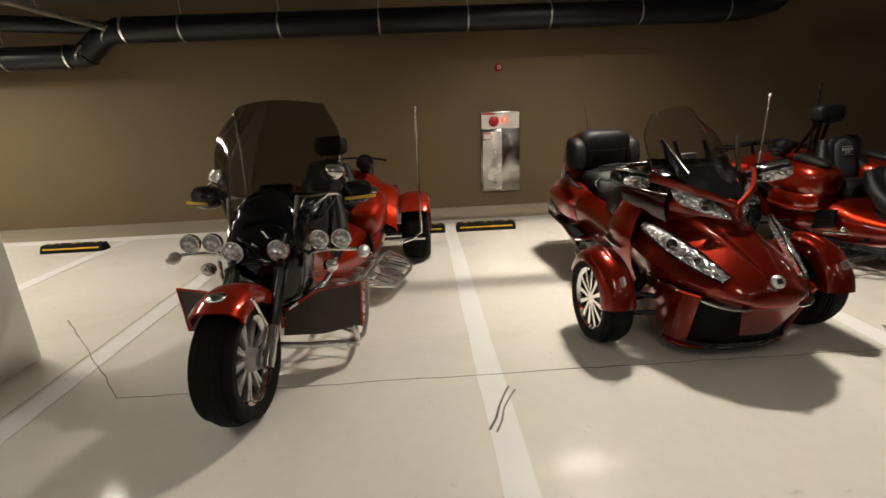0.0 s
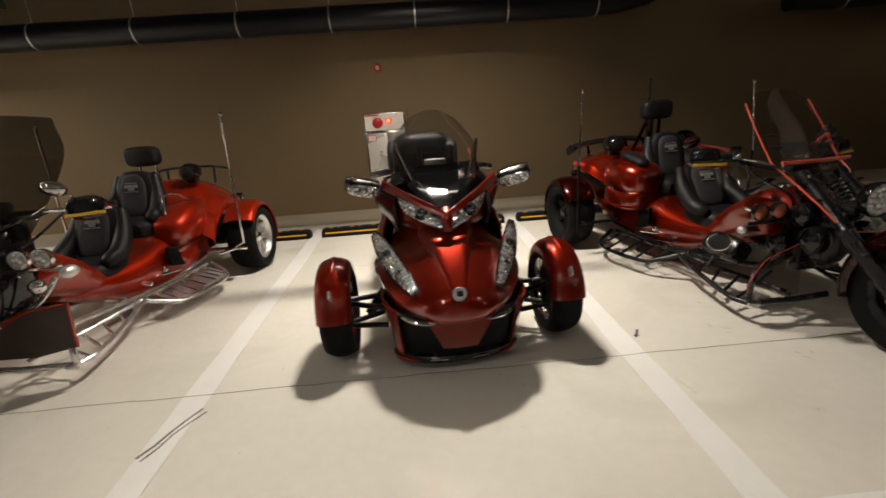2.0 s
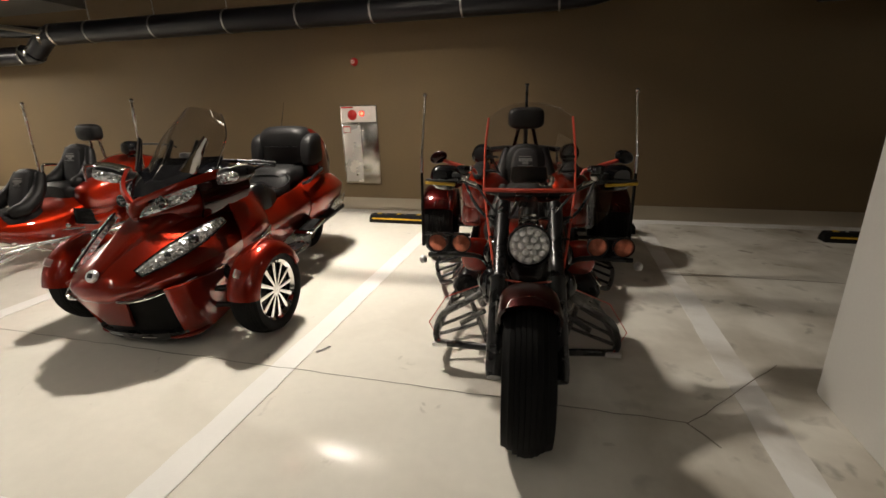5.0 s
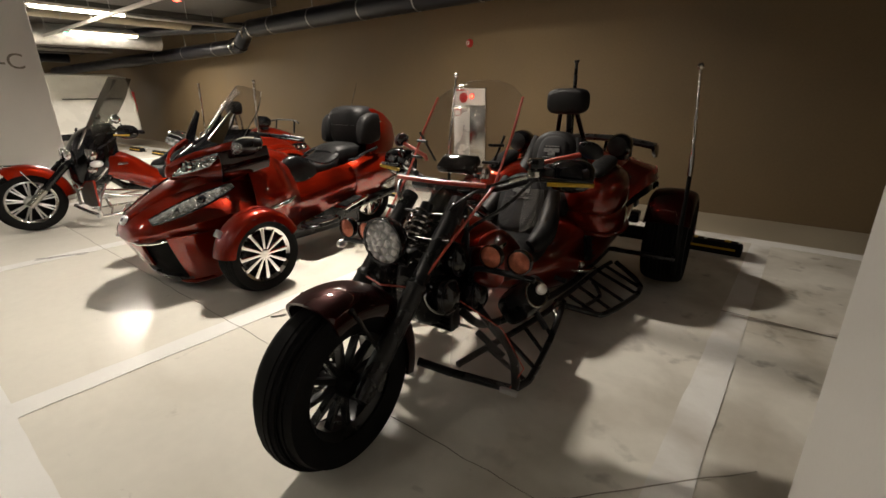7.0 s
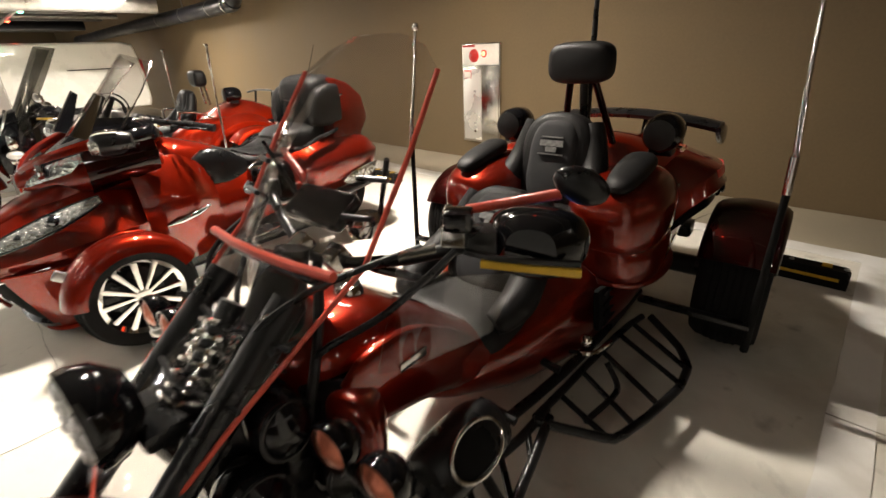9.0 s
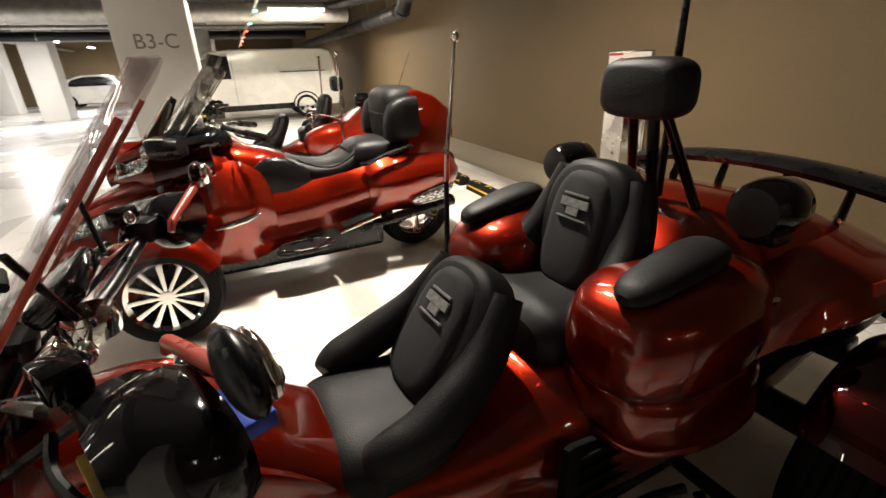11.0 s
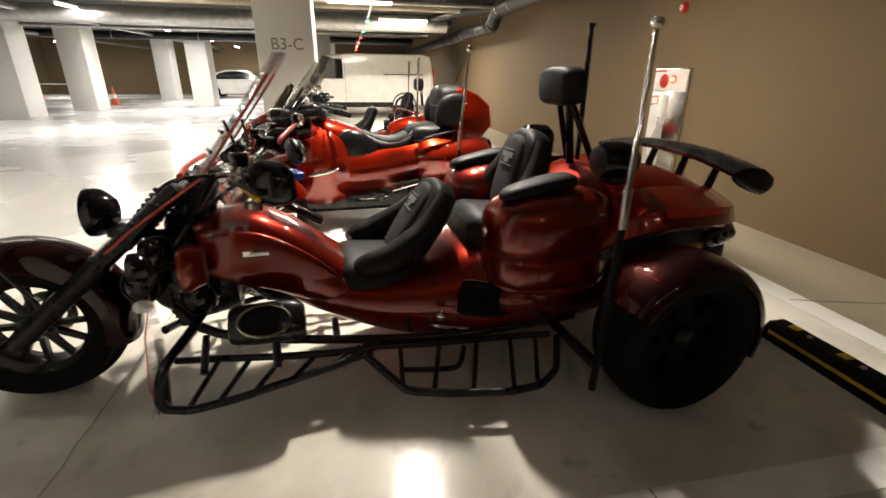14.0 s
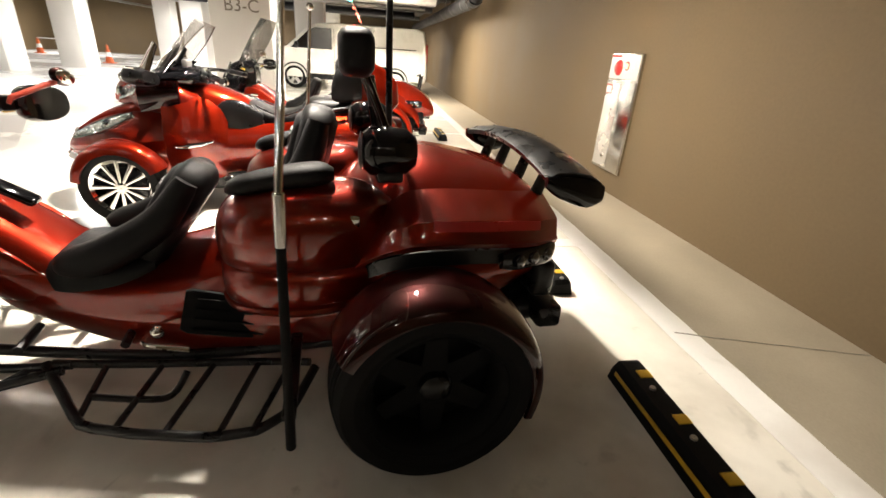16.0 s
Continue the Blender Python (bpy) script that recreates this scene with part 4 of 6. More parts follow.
    # armrests
    for s in (-1, 1):
        if touring:
            part("armrest_hoop", tube([(s * 0.3, -0.62, 0.6), (s * 0.31, -0.62, 0.84), (s * 0.31, -0.55, 0.87), (s * 0.31, -0.4, 0.84), (s * 0.33, -0.3, 0.78)], 0.014, 5), CHROME, T)
        else:
            dome = part("side_case", hull([(-0.745, 0.62, 0.73, 0.06), (-0.71, 0.57, 0.8, 0.13), (-0.6, 0.545, 0.85, 0.19), (-0.42, 0.54, 0.865, 0.2), (-0.25, 0.55, 0.855, 0.165), (-0.15, 0.58, 0.8, 0.08)], 30, 5, 2.8), paint, T, "rounded red side case in two tiers")
            dome.location = (s * 0.325, 0, 0)
            part("case_base", hull([(-0.74, 0.5, 0.6, 0.06), (-0.71, 0.45, 0.615, 0.13), (-0.6, 0.41, 0.62, 0.186), (-0.42, 0.4, 0.62, 0.196), (-0.25, 0.43, 0.62, 0.165), (-0.14, 0.48, 0.6, 0.08)], 30, 5, 3.4), paint, dome)
            part("case_flange", hull([(-0.74, 0.455, 0.48, 0.08), (-0.68, 0.44, 0.475, 0.16), (-0.5, 0.43, 0.475, 0.215), (-0.3, 0.44, 0.485, 0.2), (-0.15, 0.47, 0.5, 0.1)], 20, 4, 4.0), paint, dome)
            cu = part("arm_cushion", hull([(-0.7, 0.83, 0.855, 0.02), (-0.66, 0.825, 0.885, 0.055), (-0.52, 0.845, 0.92, 0.07), (-0.4, 0.86, 0.935, 0.064), (-0.35, 0.875, 0.915, 0.025)], 20, 4, 2.4), LEATHER, T, "black padded arm cushion")
            cu.location = (s * 0.36, 0, 0)
            part("case_latch", boxed(-0.008, 0.008, -0.05, 0.05, -0.02, 0.02, 0.006, 2, pose(s * 0.485, -0.32, 0.77, 0, 0, -s * 12)), CHROME, T)
    # loudspeakers, rack or wing
    for s in ((1, -1) if not touring else (1,)):
        x, y, z = (s * 0.378, -0.17, 0.98) if not touring else (0.26, 0.0, 1.0)
        sp = part("loudspeaker", turned([(0.001, -0.09), (0.06, -0.085), (0.08, -0.06), (0.084, 0.0), (0.078, 0.06), (0.05, 0.095), (0.001, 0.1)], 24, "y"), GLOSS, T)
        place(sp, pose(x, y, z))
        part("grille", turned([(0.001, -0.1), (0.04, -0.098), (0.066, -0.09)], 20, "y"), MESHGRILLE, sp)
        part("foot", boxed(-0.05, 0.05, -0.04, 0.05, -0.1, -0.05, 0.01), BLACK, sp)
    if touring:
        part("rack_bar", tube([(-0.42, 0.45, 0.97), (-0.2, 0.5, 1.0), (0.2, 0.5, 1.0), (0.42, 0.45, 0.97)], 0.013, 6), BLACK, T)
        for x in (-0.25, 0.25):
            part("rack_post", sweep(bmesh.new(), [(x, 0.49, 0.99), (x, 0.46, 0.82)], 0.014, 8), BLACK, T)
    else:
        rows = []
        for k in range(17):
            u = k / 8 - 1
            x, z = 0.51 * u, 0.985 - 0.055 * u * u
            rows.append([Vector((x, y, z + dz)) for y, dz in ((0.37, -0.008), (0.41, 0.012), (0.47, 0.016), (0.54, 0.006), (0.59, -0.022), (0.595, -0.035))])
        part("rear_wing", sheet(rows, 0.024), BLACK, T, "black rear wing")
        for s in (-1, 1):
            part("wing_end", hull([(0.37, 0.89, 0.93, 0.012), (0.43, 0.85, 0.935, 0.018), (0.54, 0.815, 0.925, 0.02), (0.6, 0.84, 0.9, 0.012)], 16, 3), GLOSS, T).location = (s * 0.512, 0, 0)
        for x in (-0.33, -0.12, 0.12, 0.33):
            part("wing_post", sweep(bmesh.new(), [(x, 0.48, 0.975), (x, 0.42, 0.8)], [0.022, 0.028], 10, flat=0.5), BLACK, T)
    if not touring:
        # bright red strips on the flares over the rear wheels
        for s in (-1, 1):
            line = curve([Vector((0.604, -0.045, 0.79)), Vector((0.609, 0.014, 0.789)), Vector((0.601, 0.134, 0.783)), Vector((0.575, 0.267, 0.774)), Vector((0.537, 0.363, 0.758))], 4)
            part("red_flare_strip", sheet([[Vector((s * (p.x - 0.3 * u), p.y, p.z + 0.95 * u)) for u in (-0.017, -0.006, 0.006, 0.017)] for p in line], 0.004), REDPL, T, "bright red strip along the flare")
        # bright bolts, bar clamps and screen brackets round the fork head
        for s in (-1, 1):
            part("bar_clamp", boxed(-0.022, 0.022, -0.03, 0.03, -0.02, 0.035, 0.008, 2, pose(s * 0.07, -1.79, 0.91, 35)), CHROME, T)
            for y, z in ((-2.08, 0.77), (-1.99, 0.88)):
                part("bracket_bolt", ball((s * 0.14, y - 0.035, z + 0.01), (0.012, 0.012, 0.012), 12, 8), CHROME, T)
            part("cable_ferrule", sweep(bmesh.new(), [(s * 0.34, -1.74, 0.985), (s * 0.28, -1.79, 0.97)], 0.01, 8), STEEL, T)
            part("switch_plate", boxed(-0.03, 0.03, -0.004, 0.004, -0.022, 0.022, 0.003, 2, pose(s * 0.36, -1.7, 1.0, -20, 0, s * 28)), STEEL, T)
            part("banjo_bolt", ball((s * 0.33, -1.68, 1.045), (0.014, 0.014, 0.018), 12, 8), CHROME, T)
        for s in (-1, 1):
            for y, z, w in ((-1.84, 1.05, 0.235), (-1.79, 1.12, 0.238)):
                part("screen_stub", sweep(bmesh.new(), [(s * w, y + 0.03, z), (s * (w - 0.07), y + 0.01, z)], 0.007, 8), BLACK, T)
        for y, z, w in ((-2.06, 0.85, 0.21), (-2.17, 0.77, 0.19)):
            part("screen_crossbar", sweep(bmesh.new(), [(-w, y + 0.03, z), (0, y - 0.005, z), (w, y + 0.03, z)], 0.006, 8), BLACK, T)
        part("clock_pod", turned([(0.001, 0.02), (0.04, 0.018), (0.046, 0.0), (0.04, -0.03)], 24, "z", (0.1, -1.72, 0.99)), CHROME, T)
    # cooler, hoses and brackets behind the fork
    cooler = part("oil_cooler", boxed(-0.15, 0.15, -2.06, -1.98, 0.3, 0.56, 0.012), BLACK, T, "black finned oil cooler")
    for k in range(9):
        part("fin", boxed(-0.14, 0.14, -2.075, -2.05, 0.315 + 0.026 * k, 0.321 + 0.026 * k), GLOSS, cooler)
    part("hose", tube([(-0.1, -2.0, 0.55), (-0.17, -2.05, 0.66), (-0.12, -1.95, 0.78), (-0.05, -1.85, 0.9)], 0.012, 6, 8), BLACK, T)
    part("hose", tube([(0.1, -2.0, 0.55), (0.19, -2.02, 0.64), (0.14, -1.92, 0.8), (0.06, -1.84, 0.92)], 0.012, 6, 8), BLACK, T)
    part("steering_head", sweep(bmesh.new(), [(0, -2.04, 0.68), (0, -1.88, 0.94)], 0.05, 16), BLACK, T)
    for s in (-1, 1):
        part("relay_box", boxed(min(s * 0.1, s * 0.2), max(s * 0.1, s * 0.2), -1.98, -1.86, 0.56, 0.68, 0.015), BLACK, T)
        part("switch_cable", tube([(s * 0.36, -1.7, 0.97), (s * 0.28, -1.84, 0.86), (s * 0.16, -1.95, 0.76), (s * 0.1, -1.9, 0.6)], 0.008, 6, 8), BLACK, T)
    if not touring:
        part("fork_cowl", hull([(-2.2, 0.44, 0.6, 0.05), (-2.12, 0.34, 0.68, 0.1), (-1.98, 0.3, 0.7, 0.12), (-1.82, 0.32, 0.64, 0.1)], 24, 4, 3.2), BLACK, T, "black cowl behind the fork")
    # air boxes, pedals and running boards
    for s in (-1, 1):
        if not touring:
            for x, y, z, r in ((0.15, -2.06, 0.665, 0.078), (0.155, -2.15, 0.53, 0.088), (0.18, -1.95, 0.465, 0.088)):
                horn = part("air_horn", ball((s * x, y, z), (r, r * 0.85, r), 24, 14), GLOSS, T)
                part("horn_rim", sweep(bmesh.new(), [(s * (x + 0.045), y + r * 0.76 * math.cos(a), z + r * 0.86 * math.sin(a)) for a in (2 * math.pi * k / 24 for k in range(24))], 0.004, 6, closed=True), BLACK, horn)
            pod = part("foot_pod", hull([(-0.15, -0.05, 0.05, 0.05), (-0.12, -0.075, 0.08, 0.075), (0.08, -0.08, 0.085, 0.08), (0.14, -0.07, 0.06, 0.06)], 22, 3, 3.4), BLACK, T, "black loudspeaker pod on a post")
            place(pod, pose(s * 0.34, -1.68, 0.37, 0, -s * 38, 0))
            ring = [Vector((s * 0.079, -0.01 + 0.1 * math.cos(a), 0.062 * math.sin(a))) for a in (2 * math.pi * k / 28 for k in range(28))]
            part("pod_ring", sweep(bmesh.new(), ring, 0.006, 8, closed=True), STEEL, pod, "bright oval speaker ring")
            part("pod_grille", ball((s * 0.074, -0.01, 0), (0.008, 0.094, 0.056), 20, 10), RUBBER, pod)
            part("post", sweep(bmesh.new(), [(0, 0.02, -0.06), (s * 0.0, 0.02, -0.18)], 0.016, 8), BLACK, pod)
        else:
            part("air_horn", ball((s * 0.16, -1.98, 0.48), (0.075, 0.08, 0.08), 20, 12), GLOSS, T)
            part("crash_tube", tube([(s * 0.12, -2.15, 0.4), (s * 0.3, -2.0, 0.5), (s * 0.36, -1.9, 0.62)], 0.014, 6), CHROME, T)
        fl = plate([(-0.03, 0.06), (0.2, 0.05), (0.43, 0.09), (0.45, 0.36), (0.2, 0.33), (0, 0.22)] if touring else [(0.02, 0.02), (0.3, -0.02), (0.36, 0.1), (0.26, 0.26), (0.04, 0.36)], 0.008)
        f = part("leg_flap", fl, FLAP if touring else CLEAR, T, "dark leg shield with red edging" if touring else "clear leg shield with red edging")
        place(f, Matrix.Translation((s * (0.09 if touring else 0.16), -2.12, 0.16)) @ Matrix.Rotation(radians(90), 4, "X") @ Matrix.Diagonal((s, 1, 1, 1)) @ Matrix.Rotation(radians(6), 4, "Y"))
        part("flap_edge", sweep(bmesh.new(), [(0.0, 0.22, 0.006), (0.2, 0.33, 0.006), (0.45, 0.36, 0.006), (0.43, 0.09, 0.006)] if touring else [(0.04, 0.36, 0.004), (0.26, 0.26, 0.004), (0.36, 0.1, 0.004), (0.3, -0.02, 0.004)], 0.011 if touring else 0.0025, 6), REDA if touring else REDTRIM, f)
        m = RAIL if touring else BLACK
        outer = [Vector(q) for q in ((s * 0.47, -2.07, 0.13), (s * 0.5, -1.98, 0.13), (s * 0.49, -1.83, 0.14), (s * 0.47, -1.64, 0.165), (s * 0.44, -1.44, 0.19), (s * 0.41, -1.28, 0.21))]
        inner = [Vector(q) for q in ((s * 0.2, -2.09, 0.17), (s * 0.24, -1.95, 0.18), (s * 0.29, -1.78, 0.19), (s * 0.34, -1.6, 0.2), (s * 0.38, -1.42, 0.21), (s * 0.39, -1.26, 0.215))]
        part("board_rail", sweep(bmesh.new(), linear(outer, 4), 0.017, 10), m, T)
        part("board_rail", sweep(bmesh.new(), linear(inner, 4), 0.016, 10), m, T)
        part("board_rail", sweep(bmesh.new(), [(s * 0.05, -2.19, 0.19), (s * 0.2, -2.14, 0.155), outer[0]], 0.02, 10), m, T)
        co, ci = linear(outer, 8), linear(inner, 8)
        for k in (7, 13, 19, 25, 31):
            part("rung", sweep(bmesh.new(), [co[k], ci[min(k + 3, len(ci) - 1)]], 0.011, 8), m, T)
        part("guard_tube", sweep(bmesh.new(), curve([(s * 0.47, -2.07, 0.13), (s * 0.48, -2.08, 0.2), (s * 0.44, -2.05, 0.3), (s * 0.3, -1.98, 0.36), (s * 0.18, -1.92, 0.42)], 4), 0.019, 10), m, T)
        part("step_plate", boxed(min(s * 0.42, s * 0.5), max(s * 0.42, s * 0.5), -2.11, -2.09, 0.12, 0.146, 0.004), ALLOY, T)
        outer = [Vector(q) for q in ((s * 0.38, -1.34, 0.22), (s * 0.47, -1.27, 0.18), (s * 0.6, -1.17, 0.125), (s * 0.655, -1.0, 0.12), (s * 0.71, -0.76, 0.12), (s * 0.71, -0.62, 0.125), (s * 0.65, -0.52, 0.14), (s * 0.5, -0.44, 0.2))]
        inner = [Vector(q) for q in ((s * 0.38, -1.32, 0.22), (s * 0.39, -1.1, 0.2), (s * 0.4, -0.9, 0.19), (s * 0.42, -0.7, 0.19), (s * 0.44, -0.55, 0.19), (s * 0.47, -0.46, 0.2))]
        part("board_rail", sweep(bmesh.new(), linear(outer, 4), 0.017, 10), m, T)
        part("board_rail", sweep(bmesh.new(), linear(inner, 4), 0.015, 10), m, T)
        co, ci = linear(outer, 8), linear(inner, 8)
        for i, k in enumerate((15, 21, 27, 33, 39)):
            part("rung", sweep(bmesh.new(), [co[k], ci[6 + 7 * i]], 0.011, 8), m, T)
        if touring:
            tread = [[co[k].lerp(ci[min(len(ci) - 1, k - 9)], w) + Vector((0, 0, 0.012)) for w in (0.12, 0.4, 0.7)] for k in range(14, 46, 2)]
            tp = part("tread_plate", sheet(tread, 0.006), ALLOY, T, "bright ribbed tread plate")
            for row in tread[1::2]:
                part("tread_rib", sweep(bmesh.new(), [row[0] + Vector((0, 0, 0.006)), row[2] + Vector((0, 0, 0.006))], 0.005, 6), CHROME, tp)
        part("heel_bar", sweep(bmesh.new(), curve([(s * 0.5, -1.18, 0.16), (s * 0.53, -1.0, 0.15), (s * 0.52, -0.92, 0.15), (s * 0.46, -0.88, 0.2)], 4), 0.012, 8), m, T)
        part("frame_tube", sweep(bmesh.new(), curve([(s * 0.2, -2.05, 0.42), (s * 0.24, -1.9, 0.3), (s * 0.3, -1.5, 0.24), (s * 0.36, -0.9, 0.2), (s * 0.4, -0.3, 0.24)], 4), 0.02, 10), m, T)
        for y, z in ((-1.95, 0.19), (-1.42, 0.27), (-1.1, 0.26), (-0.6, 0.2)):
            part("board_bracket", sweep(bmesh.new(), [(s * 0.22, y, 0.28), (s * 0.36, y, z)], 0.016, 8), m, T)
    part("chassis_spine", sweep(bmesh.new(), [(0, -1.86, 0.95), (0, -1.95, 0.6), (0, -1.7, 0.35), (0, -1.2, 0.25)], 0.04, 12), BLACK, T)
    return T


REDTRIM = mat("red_trim", (0.55, 0.07, 0.04), 0.35, 0, 12, 0.1, 90, 0.0)
BLUE = mat("blue_anodised", (0.03, 0.07, 0.4), 0.35, 0.4, 12, 0.1, 90, 0.0)
SUEDE = mat("grey_suede", (0.016, 0.016, 0.0175), 0.8, 0, 14, 0.2, 260, 0.5)
STITCH = mat("pale_stitching", (0.2, 0.2, 0.195), 0.7, 0, 60, 0.4, 260, 0.4)
MESHGRILLE = mat("speaker_grille", (0.02, 0.02, 0.02), 0.4, 0.5, 20, 0.3, 500, 0.8)
FLAP = mat("dark_shield", (0.05, 0.035, 0.025), 0.4, 0, 6, 0.2, 90, 0.1)
trike("glossy bright red trike with chrome trim and smoked windscreen", (-0.75, 4.8, 0), -3.0, REDA, REDA, CHROME, GLOSS, "touring")
trike("glossy dark red trike with black frame and clear windscreen", (3.985, 4.8, 0), 5.0, REDC, DARKRED, BLACK, BLACK, "bare")

# ---- the touring roadster with two front wheels ----
def roadster(where, turn):
    S = thing("roadster", "glossy dark red touring roadster with two chrome-spoked front wheels", "roadster", where, turn, "three-wheeled motorcycles")
    R = 0.283
    # front wheels, mudguards and arms
    for s in (-1, 1):
        w = part("front_wheel", tyre(R, 0.185, 0, 0.69, 0.5), RUBBER, S)
        place(w, pose(s * 0.675, 0, R))
        part("rim", rim_ring(R * 0.71, 0.15, 0, 0.02), CHROME, w)
        part("spokes", spokes(12, 0.035, R * 0.66, s * 0.058, 0.008, 0.015, 0.009), CHROME, w)
        part("rim_lip", turned([(R * 0.705, s * 0.074), (R * 0.69, s * 0.079), (R * 0.61, s * 0.062), (R * 0.6, s * 0.045), (R * 0.62, s * 0.03)], 48, "x"), CHROME, w)
        part("rim_dish", turned([(R * 0.68, -s * 0.03), (0.08, -s * 0.01), (0.001, 0)], 32, "x"), BLACK, w)
        part("hub_cap", turned([(0.05, s * 0.03), (0.045, s * 0.065), (0.02, s * 0.07), (0.001, s * 0.068)], 20, "x"), CHROME, w)
        mg = part("mudguard", arch(0.312, -0.1, 0.1, 25, 172, 0.012, 26, 0.04, 0.075), RED, S)
        place(mg, pose(s * 0.68, 0, R))
        part("mudguard_crest", hull([(-0.2, 0.2, 0.24, 0.012), (-0.12, 0.27, 0.305, 0.018), (0.0, 0.31, 0.335, 0.02), (0.1, 0.295, 0.315, 0.012)], 14, 3), RED, mg)
        sig = part("side_marker", boxed(-0.008, 0.008, -0.025, 0.025, -0.05, 0.05, 0.006), ALLOY, mg)
        place(sig, pose(0, -0.255, 0.19, 52))
        for y0, z0, z1 in ((-0.09, 0.33, 0.3), (0.1, 0.33, 0.3), (-0.08, 0.18, 0.2), (0.1, 0.18, 0.2)):
            part("suspension_arm", sweep(bmesh.new(), [(s * 0.28, y0 * 1.6, z1), (s * 0.61, y0 * 0.3, z0)], 0.017, 10), BLACK, S)
        part("shock", sweep(bmesh.new(), [(s * 0.3, 0.02, 0.5), (s * 0.5, 0.0, 0.24)], 0.03, 12), BLACK, S)

    # main bodywork
    part("bonnet", hull([(-0.585, 0.41, 0.435, 0.06), (-0.565, 0.385, 0.515, 0.16, 0.2), (-0.49, 0.36, 0.58, 0.255, 0.3), (-0.37, 0.33, 0.65, 0.335, 0.4), (-0.2, 0.3, 0.73, 0.395, 0.5), (0.0, 0.28, 0.79, 0.42, 0.5), (0.25, 0.28, 0.82, 0.39, 0.45), (0.45, 0.28, 0.78, 0.33, 0.3), (0.6, 0.3, 0.7, 0.27, 0.2)], 40, 4, 2.2), RED, S)
    part("bonnet_spine", hull([(-0.535, 0.5, 0.566, 0.04), (-0.4, 0.54, 0.655, 0.085, 0.12), (-0.24, 0.6, 0.739, 0.125, 0.12), (-0.08, 0.65, 0.797, 0.16, 0.12), (0.08, 0.7, 0.82, 0.17, 0.12)], 40, 5, 5.0), RED, S, "raised centre panel of the red bonnet")

    def shell(deg, z, grow=1.0):
        a, v = radians(abs(deg)), (z - 0.08) / 0.36
        w, front = 0.35 + 0.06 * v, 0.2 + 0.19 * max(v, 0.0) ** 0.8
        p = Vector((math.copysign(w * math.sin(a) ** 0.85, deg), -0.19 - front * grow * math.cos(a) ** 0.75, z))
        p.x *= grow
        return p

    def skin(d0, d1, z0, z1, grow, thick=0.012, taper=1.0, n=10, m=6):
        rows = []
        for i in range(n + 1):
            z = z0 + (z1 - z0) * i / n
            k = taper + (1 - taper) * i / n
            rows.append([shell((d0 + (d1 - d0) * j / m) * k, z, grow) for j in range(m + 1)])
        return sheet(rows, thick)

    part("chin", skin(-22, 22, 0.2, 0.43, 1.015, 0.02, 0.5, 8, 10), RED, S, "red centre chin")
    part("splitter", skin(-62, 62, 0.065, 0.125, 1.0, 0.03, 1.0, 3, 20), BLACK, S, "black front splitter")
    grille = part("grille_back", skin(-72, 72, 0.1, 0.42, 0.9, 0.02, 1.0, 6, 24), RUBBER, S)
    for s in (-1, 1):
        side = []
        for i in range(9):
            z = 0.07 + 0.37 * i / 8
            line = [shell(s * d, z, 1.0) for d in (57 - 4 * (i / 8), 66, 78, 90)]
            end = line[-1]
            line += [end + Vector((-s * 0.01 * k * k, 0.15 * k, 0.01 * k * (1 - i / 8))) for k in (1, 2, 3)]
            side.append(line)
        part("side_fairing", sheet(side, 0.015), RED, S, "red lower side fairing")
        part("lip_chrome", sweep(bmesh.new(), [shell(s * d, 0.1, 1.02) for d in (8, 13, 18, 23)], 0.006, 8), CHROME, S)
        part("fairing_lip", sweep(bmesh.new(), [shell(s * d, 0.085, 1.01) for d in (36, 44, 52, 60, 70, 80, 90)], [0.006, 0.012, 0.015, 0.016, 0.016, 0.015, 0.012], 8), RED, S)
        part("chrome_whisker", sweep(bmesh.new(), curve([(s * 0.13, -0.572, 0.405), (s * 0.22, -0.545, 0.405), (s * 0.31, -0.45, 0.415), (s * 0.405, -0.27, 0.455)], 5), [0.003, 0.009, 0.011, 0.012, 0.012, 0.012, 0.012, 0.012, 0.011, 0.01, 0.009, 0.008, 0.007, 0.006, 0.005, 0.003], 8), CHROME, S)
        # lower head lamp, set in the bonnet edge
        hl = []
        for i in range(11):
            v = i / 10
            c = Vector((s * (0.205 + 0.245 * v - 0.045 * v * v), -0.47 + 0.5 * v, 0.525 + 0.195 * v))
            half = 0.008 + 0.044 * math.sin(math.pi * min(1, 0.1 + v * 0.82)) ** 0.8
            across = Vector((s * 0.72, 0.05, -0.62)).normalized()
            out = Vector((s * 0.55, -0.35, 0.62)).normalized()
            hl.append([c + across * half * k + out * (0.036 - 0.014 * k * k) for k in (-1, -0.5, 0, 0.5, 1)])
        lampp = part("head_lamp", sheet(hl, 0.04), FACETS2, S, "long bright cut-glass head lamp")
        for v, r in ((0.62, 0.032), (0.35, 0.02)):
            i = int(v * 10)
            part("projector", ball(hl[i][2] - Vector((s * 0.55, -0.35, 0.62)) * 0.012, (r, r, r)), DARKGLASS, lampp)
        part("lamp_edge", sweep(bmesh.new(), [row[0] for row in hl] + [row[4] for row in reversed(hl)], 0.006, 6, closed=True), GLOSS, lampp)
        # upper head lamp under the brow
        ul, brow, cheek = [], [], []
